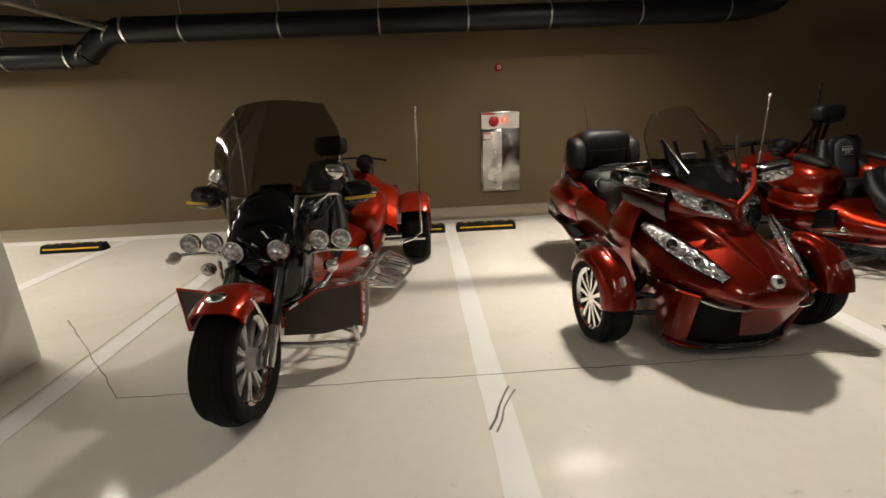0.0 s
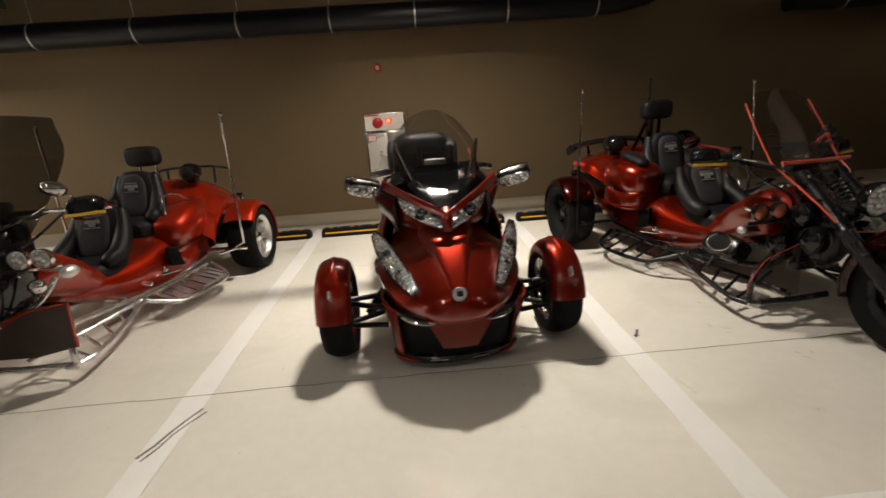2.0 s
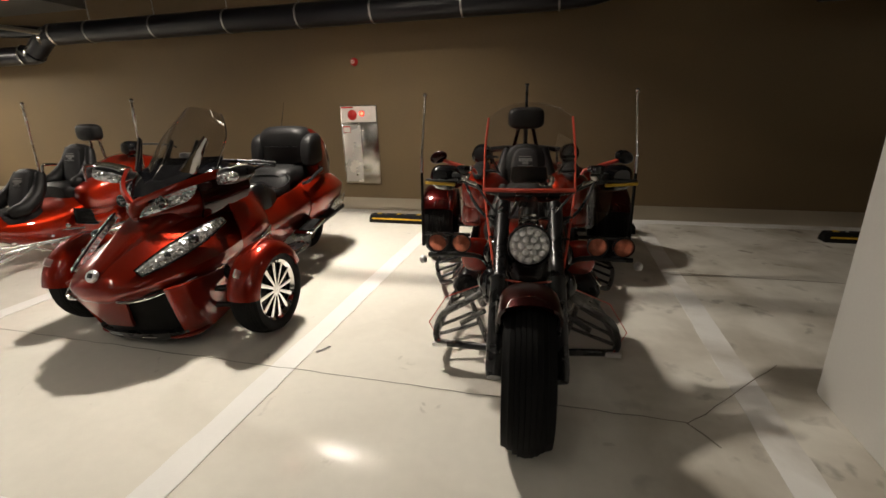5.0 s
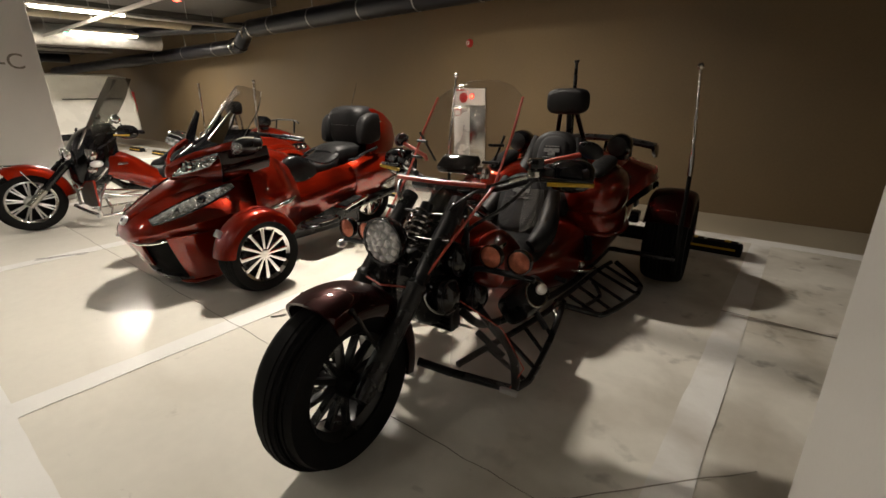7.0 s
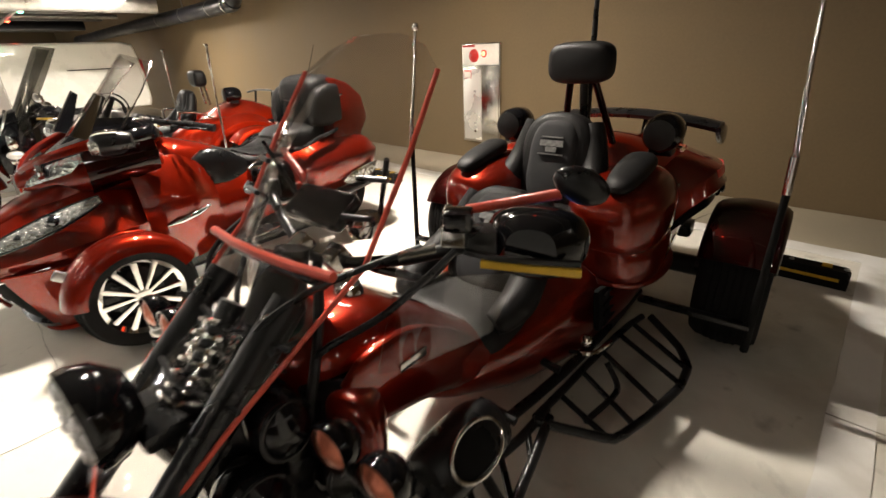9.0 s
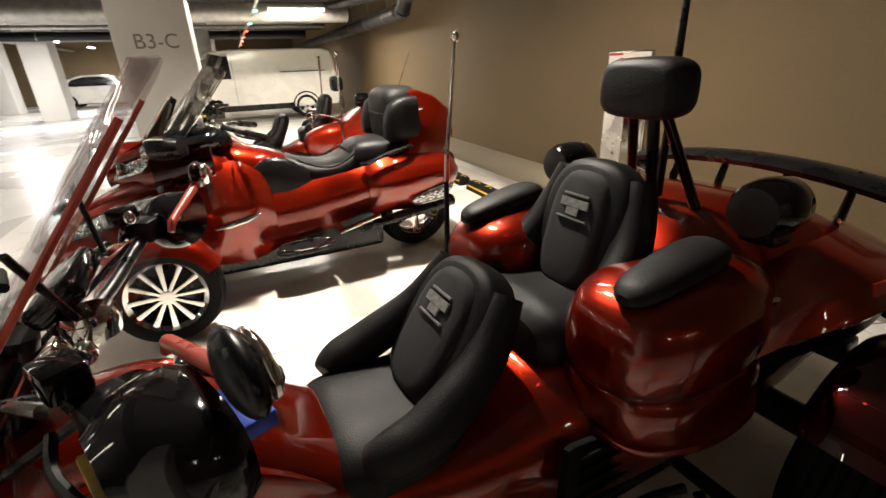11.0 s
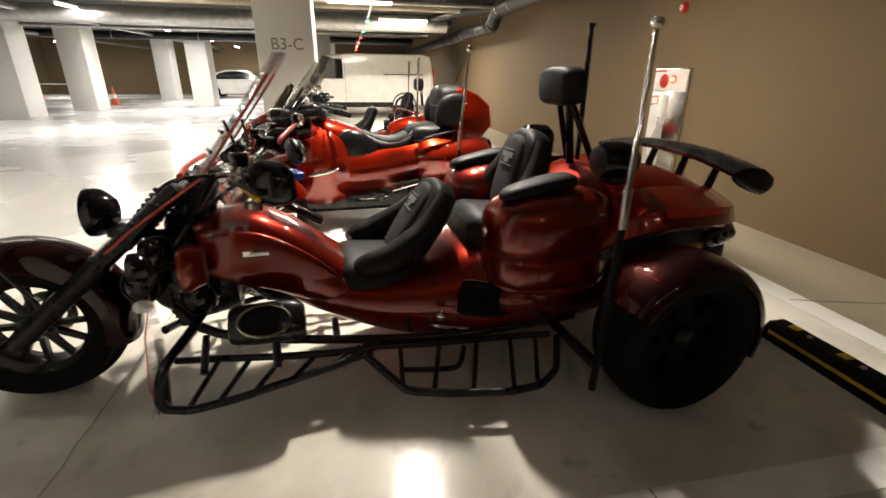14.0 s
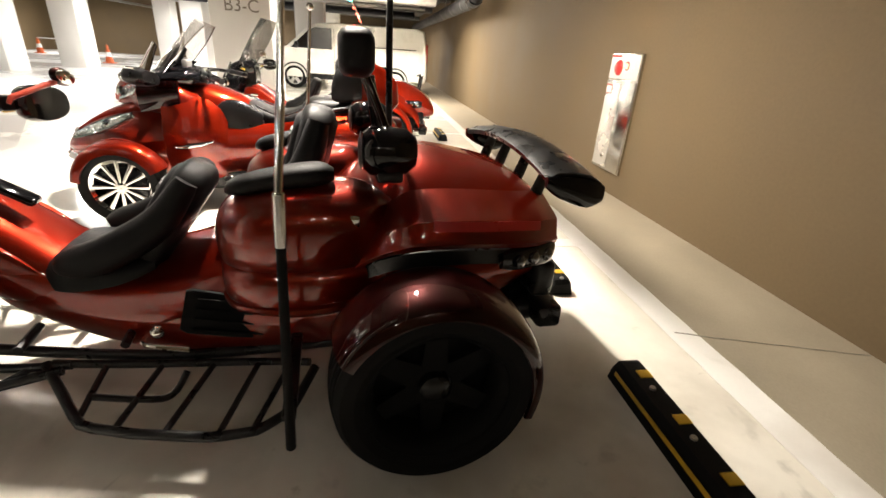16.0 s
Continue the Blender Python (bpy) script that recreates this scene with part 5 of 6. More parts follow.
        for i in range(9):
            v = i / 8
            x, y = 0.034 + 0.225 * v, -0.205 + 0.09 * v + 0.13 * v * v
            lo = 0.788 + 0.05 * v + 0.03 * v * v
            hi = 0.845 + 0.11 * v ** 0.8
            if v > 0.9:
                lo += 0.03
            ul.append([Vector((s * (x + 0.012 * (w - 0.5)), y + 0.05 * w - 0.015 * math.sin(math.pi * w), lo + (hi - lo) * w)) for w in (0, 0.25, 0.5, 0.75, 1)])
        u = part("upper_lamp", sheet(ul, 0.05), FACETS2, S, "slanted cut-glass upper lamp")
        part("projector", ball((s * 0.14, -0.128, 0.873), (0.032, 0.026, 0.032)), DARKGLASS, u)
        part("projector_ring", turned([(0.03, 0.0), (0.036, -0.012), (0.04, -0.006), (0.038, 0.01)], 24, "y", (s * 0.14, -0.138, 0.873)), CHROME, u)
        for i in range(11):
            v = i / 10
            x = 0.35 * v
            y, z = -0.215 + 0.11 * v + 0.22 * v * v, 0.848 + 0.135 * v ** 0.85
            wide = 0.03 + 0.02 * v
            brow.append([Vector((s * x, y, z - 0.004)), Vector((s * x, y - 0.002, z + wide * 0.5)), Vector((s * x * 0.99, y + wide * 0.3, z + wide)), Vector((s * x * 0.97, y + wide * 0.9, z + wide * 1.0))])
        part("brow", sheet(brow, 0.014), RED, S, "slim red brow over the lamps")
        for i in range(7):
            v = i / 6
            cheek.append([Vector((s * (0.27 + 0.1 * w * (1 - w) + 0.12 * v), 0.03 + 0.32 * v, 0.955 + 0.03 * v - (0.22 - 0.06 * v) * w)) for w in (0, 0.25, 0.5, 0.75, 1)])
        part("cowl_cheek", sheet(cheek, 0.02), DARKRED, S, "dark gloss cheek panel")
        mi = part("mirror_pod", hull([(-0.07, -0.04, 0.04, 0.06), (-0.04, -0.05, 0.055, 0.1), (0.03, -0.05, 0.06, 0.105), (0.1, -0.035, 0.045, 0.08)], 22, 3, 3.0), BLACK, S, "black mirror pod with clear turn signal")
        place(mi, pose(s * 0.465, 0.13, 1.0, 0, -s * 14, -s * 18))
        part("turn_signal", hull([(-0.085, -0.038, 0.012, 0.05), (-0.075, -0.046, 0.022, 0.085), (-0.04, -0.048, 0.026, 0.1)], 20, 2, 3.0), FACETS2, mi)
        part("mirror_cap", hull([(-0.06, 0.03, 0.05, 0.07), (-0.02, 0.032, 0.063, 0.1), (0.05, 0.028, 0.062, 0.1)], 18, 2), CHROME, mi)
        part("mirror_stalk", sweep(bmesh.new(), [(s * 0.34, 0.2, 0.97), (s * 0.42, 0.17, 0.99)], 0.03, 10), BLACK, S)
        # side skins from the wheel arch back to the tail, creased along the middle
        def flank(rows):
            grid = []
            for y, zb, zt, lo, mid, top in rows:
                h = zt - zb
                grid.append([Vector((s * x, y, z)) for x, z in ((lo - 0.02, zb + 0.01), (lo, zb), (lo + 0.8 * (mid - lo), zb + 0.3 * h), (mid, zb + 0.58 * h), (mid - 0.004, zb + 0.66 * h), (mid - 0.5 * (mid - top), zb + 0.87 * h), (top, zt), (top - 0.03, zt - 0.004))])
            fine = [curve([row[k] for row in grid], 4) for k in range(8)]
            return sheet([list(col) for col in zip(*fine)], 0.014)

        part("side_panel", flank(((0.2, 0.26, 0.8, 0.32, 0.4, 0.34), (0.32, 0.23, 0.85, 0.31, 0.43, 0.32), (0.46, 0.23, 0.87, 0.31, 0.425, 0.27), (0.58, 0.26, 0.8, 0.3, 0.37, 0.27), (0.64, 0.29, 0.7, 0.29, 0.34, 0.27))), RED, S, "red front side panel")
        part("mid_panel", flank(((0.62, 0.29, 0.66, 0.28, 0.34, 0.26), (0.85, 0.32, 0.68, 0.28, 0.33, 0.25), (1.05, 0.36, 0.7, 0.28, 0.335, 0.26), (1.27, 0.41, 0.735, 0.29, 0.37, 0.27))), RED, S, "red panel under the seat")
        pn = part("pannier", flank(((1.262, 0.41, 0.73, 0.3, 0.375, 0.27), (1.36, 0.4, 0.77, 0.3, 0.425, 0.28), (1.6, 0.4, 0.8, 0.31, 0.445, 0.28), (1.84, 0.44, 0.79, 0.3, 0.42, 0.26), (1.96, 0.5, 0.74, 0.24, 0.34, 0.2), (1.985, 0.54, 0.68, 0.16, 0.24, 0.14))), RED, S, "glossy red creased side pannier")
        part("side_marker", hull([(1.54, 0.475, 0.49, 0.004), (1.6, 0.455, 0.52, 0.012), (1.8, 0.475, 0.56, 0.012), (1.87, 0.53, 0.565, 0.004)], 14, 3, 3.4), FACETS2, pn, "pale side marker lamp").location = (s * 0.415, 0, 0)
        part("marker_rim", sweep(bmesh.new(), [(s * 0.425, 1.53, 0.47), (s * 0.425, 1.62, 0.53), (s * 0.425, 1.8, 0.565), (s * 0.42, 1.885, 0.57), (s * 0.425, 1.8, 0.465), (s * 0.425, 1.6, 0.447)], 0.005, 6, closed=True), CHROME, pn)
        part("side_ornament", sweep(bmesh.new(), [(s * 0.425, 0.28, 0.505), (s * 0.432, 0.36, 0.517), (s * 0.425, 0.46, 0.535), (s * 0.395, 0.55, 0.555)], [0.006, 0.02, 0.022, 0.008], 12, flat=0.8), CHROME, S)
        part("gap_panel", hull([(0.56, 0.6, 0.8, 0.03), (0.64, 0.58, 0.855, 0.05), (0.76, 0.58, 0.845, 0.055), (0.9, 0.62, 0.76, 0.03)], 20, 3, 3.0), BLACK, S, "matt black panel at the knee").location = (s * 0.225, 0, 0)
        part("foot_board", hull([(0.6, 0.262, 0.285, 0.05), (0.66, 0.255, 0.298, 0.085), (0.9, 0.262, 0.305, 0.09), (0.98, 0.28, 0.3, 0.05)], 18, 3, 3.0), BLACK, S, "black rubber foot board with bright rim").location = (s * 0.4, 0, 0)
        part("board_rim", sweep(bmesh.new(), [(s * (0.4 + 0.088 * math.sin(a)), 0.79 + 0.18 * math.cos(a), 0.303) for a in (2 * math.pi * k / 24 for k in range(24))], 0.006, 6, closed=True), CHROME, S)
        part("passenger_board", boxed(-0.085, 0.085, -0.15, 0.15, -0.01, 0.01, 0.008, 2, pose(s * 0.39, 1.15, 0.395, 14)), CHROME, S, "bright passenger foot board")
        part("board_pad", boxed(-0.06, 0.06, -0.11, 0.11, 0.011, 0.018, 0.004, 2, pose(s * 0.39, 1.15, 0.395, 14)), RUBBER, S)
        part("board_arm", sweep(bmesh.new(), [(s * 0.26, 1.2, 0.38), (s * 0.36, 1.16, 0.385)], 0.016, 8), ALLOY, S)
        # panniers, grab handle, exhaust
        part("grab_handle", sweep(bmesh.new(), curve([(s * 0.31, 1.24, 0.76), (s * 0.36, 1.28, 0.775), (s * 0.365, 1.4, 0.815), (s * 0.35, 1.56, 0.845), (s * 0.3, 1.62, 0.85)], 4), 0.02, 10, flat=0.7), BLACK, S)
        part("tail_light", hull([(1.84, 0.5, 0.68, 0.05), (1.9, 0.5, 0.7, 0.06), (1.93, 0.52, 0.68, 0.04)], 18, 2), REDPL, S).location = (s * 0.3, 0, 0)
        part("exhaust", sweep(bmesh.new(), [(s * 0.3, 1.2, 0.3), (s * 0.33, 1.5, 0.36), (s * 0.34, 1.9, 0.42), (s * 0.34, 1.905, 0.42)], [0.03, 0.05, 0.06, 0.05], 18, flat=0.7), BLACK, S)

    part("front_cowl", hull([(-0.215, 0.77, 0.8, 0.02), (-0.18, 0.76, 0.84, 0.035), (-0.08, 0.74, 0.86, 0.12), (0.02, 0.72, 0.92, 0.23), (0.15, 0.7, 0.97, 0.31), (0.3, 0.68, 0.98, 0.34), (0.42, 0.66, 0.9, 0.31), (0.52, 0.66, 0.8, 0.22)], 30, 4, 2.8), RED, S, "red front cowl round the lamps")
    part("nose_bridge", hull([(-0.235, 0.79, 0.81, 0.012), (-0.225, 0.785, 0.86, 0.022), (-0.18, 0.78, 0.89, 0.04), (-0.1, 0.78, 0.91, 0.05)], 18, 3), RED, S)
    part("dashboard", hull([(-0.14, 0.86, 0.9, 0.08), (-0.02, 0.88, 0.965, 0.19, 0.1), (0.12, 0.9, 1.03, 0.29, 0.1), (0.26, 0.92, 1.07, 0.31, 0.1), (0.4, 0.92, 1.07, 0.26), (0.48, 0.94, 1.0, 0.14)], 26, 4, 3.0), GLOSS, S, "black gloss dashboard shroud")
    rows = []
    for i in range(13):
        v = i / 12
        wide = 0.27 - 0.02 * v - 0.13 * max(0.0, v - 0.55) ** 1.5 * 2.6
        rows.append([Vector((wide * u, 0.06 + 0.36 * v + 0.15 * u * u * (1 - 0.3 * v), 1.0 + 0.42 * v - 0.05 * u * u * v)) for u in (k / 6 - 1 for k in range(13))])
    for k in (0, 12):
        part("windshield_edge", sweep(bmesh.new(), [row[k] for row in rows], 0.004, 6), CHROME, S)
    part("windshield", sheet(rows, 0.005), LIGHTSMOKE, S, "clear curved windshield")
    low = [[Vector((w * u, y + 0.16 * u * u, z)) for u in (k / 6 - 1 for k in range(13))] for y, z, w in ((-0.06, 0.93, 0.19), (0.02, 0.99, 0.25), (0.1, 1.05, 0.28), (0.16, 1.1, 0.27))]
    part("dark_deflector", sheet(low, 0.008), GLOSS, S, "black gloss wind deflector")
    for s in (-1, 1):
        part("shield_fin", sheet([[Vector((s * (0.165 + 0.085 * v), 0.03 + 0.16 * v, 1.03 + 0.2 * v)), Vector((s * (0.19 + 0.07 * v), 0.06 + 0.14 * v, 1.02 + 0.2 * v)), Vector((s * (0.215 + 0.045 * v), 0.1 + 0.11 * v, 1.0 + 0.21 * v))] for v in (0, 0.25, 0.5, 0.75, 1)], 0.012), CHROME if s > 0 else GLOSS, S)
        part("fin_edge", sweep(bmesh.new(), [(s * 0.164, 0.025, 1.035), (s * 0.25, 0.188, 1.235)], 0.006, 8), CHROME, S)
        part("shield_bracket", sweep(bmesh.new(), [(s * 0.1, 0.22, 1.08), (s * 0.1, 0.3, 1.2)], [0.018, 0.012], 10), BLACK, S)
    part("gauge_hood", boxed(-0.07, 0.07, 0.3, 0.34, 1.06, 1.12, 0.012), ALLOY, S)
    em = part("emblem", turned([(0.001, -0.008), (0.03, -0.008), (0.036, 0.0), (0.036, 0.012)], 24, "y"), ALLOY, S, "round silver badge")
    place(em, pose(0, -0.562, 0.545, -32))
    part("badge_mark", boxed(-0.016, 0.016, -0.012, -0.006, -0.014, 0.014, 0.004), BLACK, em)
    # handlebar and screens
    part("handlebar", tube([(-0.42, 0.66, 1.0), (-0.3, 0.55, 1.03), (-0.1, 0.46, 1.05), (0.1, 0.46, 1.05), (0.3, 0.55, 1.03), (0.42, 0.66, 1.0)], 0.016, 5), BLACK, S)
    for s in (-1, 1):
        part("grip", sweep(bmesh.new(), [(s * 0.31, 0.56, 1.03), (s * 0.43, 0.67, 1.0)], 0.022, 12), BLACK, S)
        part("lever", tube([(s * 0.28, 0.5, 1.03), (s * 0.36, 0.52, 1.02), (s * 0.44, 0.62, 1.0)], 0.007, 4, 8), BLACK, S)
    part("tank_cover", hull([(0.32, 0.6, 0.95, 0.2), (0.46, 0.6, 0.955, 0.225), (0.62, 0.58, 0.91, 0.21), (0.76, 0.56, 0.855, 0.17), (0.88, 0.54, 0.77, 0.12)], 26, 4, 2.6), RED, S, "red hump ahead of the seat")
    # seats
    part("rider_seat", hull([(0.7, 0.6, 0.84, 0.09), (0.8, 0.6, 0.835, 0.16), (0.94, 0.6, 0.785, 0.215), (1.08, 0.6, 0.775, 0.225), (1.2, 0.62, 0.82, 0.21), (1.25, 0.64, 0.865, 0.18), (1.28, 0.66, 0.86, 0.13)], 26, 5, 3.2), LEATHER, S, "black leather rider seat")
    part("seat_welt", sweep(bmesh.new(), curve([(0.19, 0.84, 0.815), (0.225, 0.98, 0.76), (0.228, 1.1, 0.76), (0.205, 1.22, 0.82), (0, 1.275, 0.868), (-0.205, 1.22, 0.82), (-0.228, 1.1, 0.76), (-0.225, 0.98, 0.76), (-0.19, 0.84, 0.815)], 4), 0.007, 6), BLACK, S)
    part("passenger_seat", hull([(1.2, 0.66, 0.84, 0.15), (1.28, 0.66, 0.89, 0.2), (1.42, 0.66, 0.9, 0.22), (1.52, 0.68, 0.9, 0.22), (1.6, 0.68, 0.92, 0.18)], 26, 4, 3.2), LEATHER, S, "black leather passenger seat")
    part("seat_base", boxed(-0.2, 0.2, 0.85, 1.75, 0.4, 0.68, 0.05, 3), BLACK, S)
    part("back_pad", hull([(1.47, 0.9, 1.17, 0.16), (1.5, 0.88, 1.215, 0.22), (1.58, 0.88, 1.24, 0.24), (1.7, 0.9, 1.235, 0.225)], 26, 3, 4.0), LEATHER, S, "black padded backrest")
    part("back_crease", sweep(bmesh.new(), [(-0.17, 1.472, 1.06), (0, 1.464, 1.055), (0.17, 1.472, 1.06)], 0.005, 6), BLACK, S)
    for s in (-1, 1):
        part("arm_pad", hull([(1.44, 0.9, 1.0, 0.035), (1.48, 0.88, 1.12, 0.055), (1.58, 0.88, 1.17, 0.065), (1.68, 0.9, 1.17, 0.06)], 20, 3, 3.6), LEATHER, S, "black padded wing of the backrest").location = (s * 0.255, 0, 0)
    # top case with faceted flanks, narrower towards the lid
    bm = plate([(1.58, 0.78), (1.86, 0.76), (1.985, 0.88), (1.97, 1.06), (1.85, 1.16), (1.72, 1.21), (1.62, 1.21), (1.62, 1.0)], 0.62, None, 0.022)
    for v in bm.verts:
        y, z = v.co.x, v.co.y
        v.co = Vector(((v.co.z - 0.31) * (1.0 - 0.36 * max(0.0, (z - 0.95) / 0.28)) * (1.0 - 0.22 * max(0.0, (y - 1.8) / 0.18)), y, z))
    tc = part("top_case", bm, RED, S, "red faceted top case")
    for s in (-1, 1):
        part("case_latch", sweep(bmesh.new(), [(s * 0.3, 1.6, 1.075), (s * 0.285, 1.72, 1.09)], 0.008, 8), CHROME, tc)
    part("antenna_whip", sweep(bmesh.new(), [(-0.1, 1.7, 1.22), (-0.1, 1.8, 1.45)], [0.003, 0.0015], 6), BLACK, tc)
    part("tail_body", hull([(1.2, 0.38, 0.68, 0.2), (1.5, 0.42, 0.74, 0.24), (1.85, 0.5, 0.76, 0.24), (2.02, 0.56, 0.74, 0.18)], 22, 3, 3.0), RED, S)
    rw = part("rear_wheel", tyre(0.3, 0.22, 0, 0.66, 0.5), RUBBER, S)
    place(rw, pose(0, 1.71, 0.3))
    part("rim", rim_ring(0.2, 0.18, 0, 0.02), CHROME, rw)
    part("spokes", spokes(6, 0.03, 0.195, 0.03, 0.016, 0.012, 0.03, True), CHROME, rw)
    part("swing_arm", boxed(-0.17, -0.13, 1.1, 1.75, 0.25, 0.34, 0.02), BLACK, S)
    part("under_tray", boxed(-0.28, 0.28, -0.2, 1.37, 0.14, 0.38, 0.04, 3), BLACK, S)
    return S


FACETS2 = facets("long_lamp_glass")
roadster((1.83, 2.84, 0), 2.5)

# ---- under the ceiling: pipes, ducts, lamps, sensors ----
def strap(x, y, z, r, axis, parent):
    bm = turned([(r - 0.004, -0.011), (r + 0.005, -0.011), (r + 0.005, 0.011), (r - 0.004, 0.011)], 24, axis, (x, y, z))
    part("strap", bm, GALV, parent)
    part("hanger", sweep(bmesh.new(), [(x, y, z + r), (x, y, over(x, y))], 0.006, 6), GALV, parent)


def pipe_run(name, label, points, r, material, straps=(), axis="x", n=6, sides=18):
    ob = part(name, sweep(bmesh.new(), curve(points, n), r, sides), material)
    tagged(ob, label, "pipe")
    for x, y, z in straps:
        strap(x, y, z, r, axis, ob)
    return ob


PY, PZ, PR = 6.65, 2.6, 0.155
pipe_run("pipe", "black wrapped drain pipe with metal straps along the wall", [(-3.62, PY, PZ), (-3.3, PY, PZ), (0, PY, PZ), (3.4, PY, PZ), (4.3, PY, PZ + 0.01), (4.75, PY + 0.05, PZ + 0.08), (5.1, PY + 0.2, PZ + 0.3), (5.2, PY + 0.25, HIGH)], PR, PIPE, [(x, PY, PZ) for x in (-2.85, -1.63, -0.37, 0.77, 1.84, 3.03, 4.2)])
pipe_run("pipe", "black wrapped drain pipe bend with clamp rings", [(-3.3, PY, PZ), (-3.6, PY, PZ), (-3.85, PY, PZ - 0.06), (-4.1, PY, PZ - 0.24), (-4.35, PY, PZ - 0.28), (-6.5, PY, PZ - 0.28), (-12, PY, PZ - 0.28), (-18, PY, PZ - 0.28)], PR * 0.92, PIPE, [(-5.1, PY, PZ - 0.28), (-6.6, PY, PZ - 0.28), (-8.2, PY, PZ - 0.28)])
for x, z in ((-3.55, 0.0), (-3.75, -0.04), (-4.12, -0.25), (-4.3, -0.28)):
    ring = part("clamp_ring", turned([(PR * 0.92, -0.014), (PR + 0.012, -0.014), (PR + 0.012, 0.014), (PR * 0.92, 0.014)], 24, "x"), CHROME)
    ring.matrix_world = pose(x, PY, PZ + z, 0, 35 if -4.2 < x < -3.6 else 0)
    tagged(ring, "shiny steel clamp ring on the black pipe", "clamp")
pipe_run("pipe", "black branch pipe joining the drain pipe", [(-3.85, PY, PZ + 0.02), (-4.2, PY - 0.1, PZ + 0.06), (-6.5, PY - 0.8, PZ + 0.1), (-9, PY - 1.6, PZ + 0.12)], 0.09, PIPE)
pipe_run("pipe", "black wrapped pipe with a closed round end", [(6.9, PY, 2.5), (6.96, PY, 2.5), (8, PY, 2.5), (9.4, PY, 2.5)], 0.14, PIPE, [(7.6, PY, 2.5), (8.6, PY, 2.5)])
pipe_run("pipe", "thin bright steel pipe under the ceiling", [(-3.75, -13, 2.62), (-3.75, 0, 2.62), (-3.75, 6.5, 2.62)], 0.035, GALV, [(-3.75, y, 2.62) for y in (-9, -6, -3, 0, 3, 5.5)], "y")
pipe_run("duct", "round galvanised steel duct under the ceiling", [(-6.9, -13, 2.56), (-6.9, 0, 2.56), (-6.9, 6.2, 2.56)], 0.2, GALV, [(-6.9, y, 2.56) for y in (-9, -6.5, -4, -1.5, 1, 3.5)], "y", sides=24)
pipe_run("pipe", "beige painted pipe under the ceiling", [(-5.2, -13, 2.72), (-5.2, 0, 2.72), (-5.2, 6.3, 2.72)], 0.07, BEIGE, [(-5.2, y, 2.72) for y in (-8, -5, -2, 1, 4)], "y")
pipe_run("pipe", "dark insulated pipe under the ceiling", [(-8.2, -13, 2.7), (-8.2, 0, 2.7), (-8.2, 6.3, 2.7)], 0.1, PIPE, [(-8.2, y, 2.7) for y in (-8, -5, -2, 1, 4)], "y")
pipe_run("pipe", "thin grey pipe under the ceiling", [(-10.4, -13, 2.55), (-10.4, 0, 2.55), (-10.4, 6.3, 2.55)], 0.05, GALV, [(-10.4, y, 2.55) for y in (-8, -5, -2, 1, 4)], "y")
pipe_run("pipe", "grey sprinkler pipe above the lane", [(-25, -3.6, 2.6), (-10, -3.6, 2.6), (6, -3.6, 2.6)], 0.05, GALV, [(x, -3.6, 2.6) for x in (-20, -16, -12, -8, -4)])
pipe_run("pipe", "grey sprinkler pipe above the lane", [(-25, -7.4, 2.55), (-10, -7.4, 2.55), (6, -7.4, 2.55)], 0.06, GALV, [(x, -7.4, 2.55) for x in (-20, -16, -12, -8, -4)])
pipe_run("pipe", "dark insulated pipe under the ceiling", [(-14.5, -13, 2.6), (-14.5, 0, 2.6), (-14.5, 6.3, 2.6)], 0.14, PIPE, [(-14.5, y, 2.6) for y in (-8, -5, -2, 1, 4)], "y")
for x0, w in ((-9.4, 0.35), (-12.6, 0.4), (-17.5, 0.4)):
    tray = part("cable_tray", boxed(x0, x0 + w, -13, 6.3, 2.78, 2.84, 0.006), GALV)
    tagged(tray, "grey steel cable tray under the ceiling", "cable tray")
    for y in (-9, -5, -1, 3):
        for x in (x0 + 0.01, x0 + w - 0.01):
            part("hanger", sweep(bmesh.new(), [(x, y, 2.8), (x, y, CEIL)], 0.006, 6), GALV, tray)
for x in (-5.9, -11.0, -16.2, -22.0, 0.2):
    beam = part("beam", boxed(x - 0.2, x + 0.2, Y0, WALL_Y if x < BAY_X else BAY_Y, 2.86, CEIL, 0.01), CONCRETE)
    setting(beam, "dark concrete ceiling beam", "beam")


def batten(x, y, z, along, label):
    """A bare tube lamp: thin housing above, glowing tube below, two rods."""
    T = thing("tube_lamp", label, "lamp", (x, y, z), 0 if along == "x" else 90, "ceiling lamps")
    part("housing", boxed(-0.62, 0.62, -0.03, 0.03, 0.0, 0.045, 0.008), WHITEPL, T)
    part("tube", sweep(bmesh.new(), [(-0.59, 0, -0.024), (0.59, 0, -0.024)], 0.022, 12), TUBE, T)
    for u in (-0.4, 0.4):
        part("rod", sweep(bmesh.new(), [(u, 0, 0.04), (u, 0, over(x, y) - z)], 0.005, 6), GALV, T)


for x, y, z, watts, along in BAY_LAMPS:
    batten(x, y, z, along, "white tube lamp over the parking bays, known or added as fill")
batten(1.85, 4.65, 2.77, "x", "small white tube lamp hung low over the parking bays")
# fixtures given to the added fill lamps
for x, y, z, watts, along in FILL_LAMPS:
    batten(x, y, z, along, "white tube lamp over the driving lane, known or added as fill")
for x, y, z, watts in LANE_LAMPS:
    batten(x, y, z, "x", "white tube lamp over the driving lane, known or added as fill")

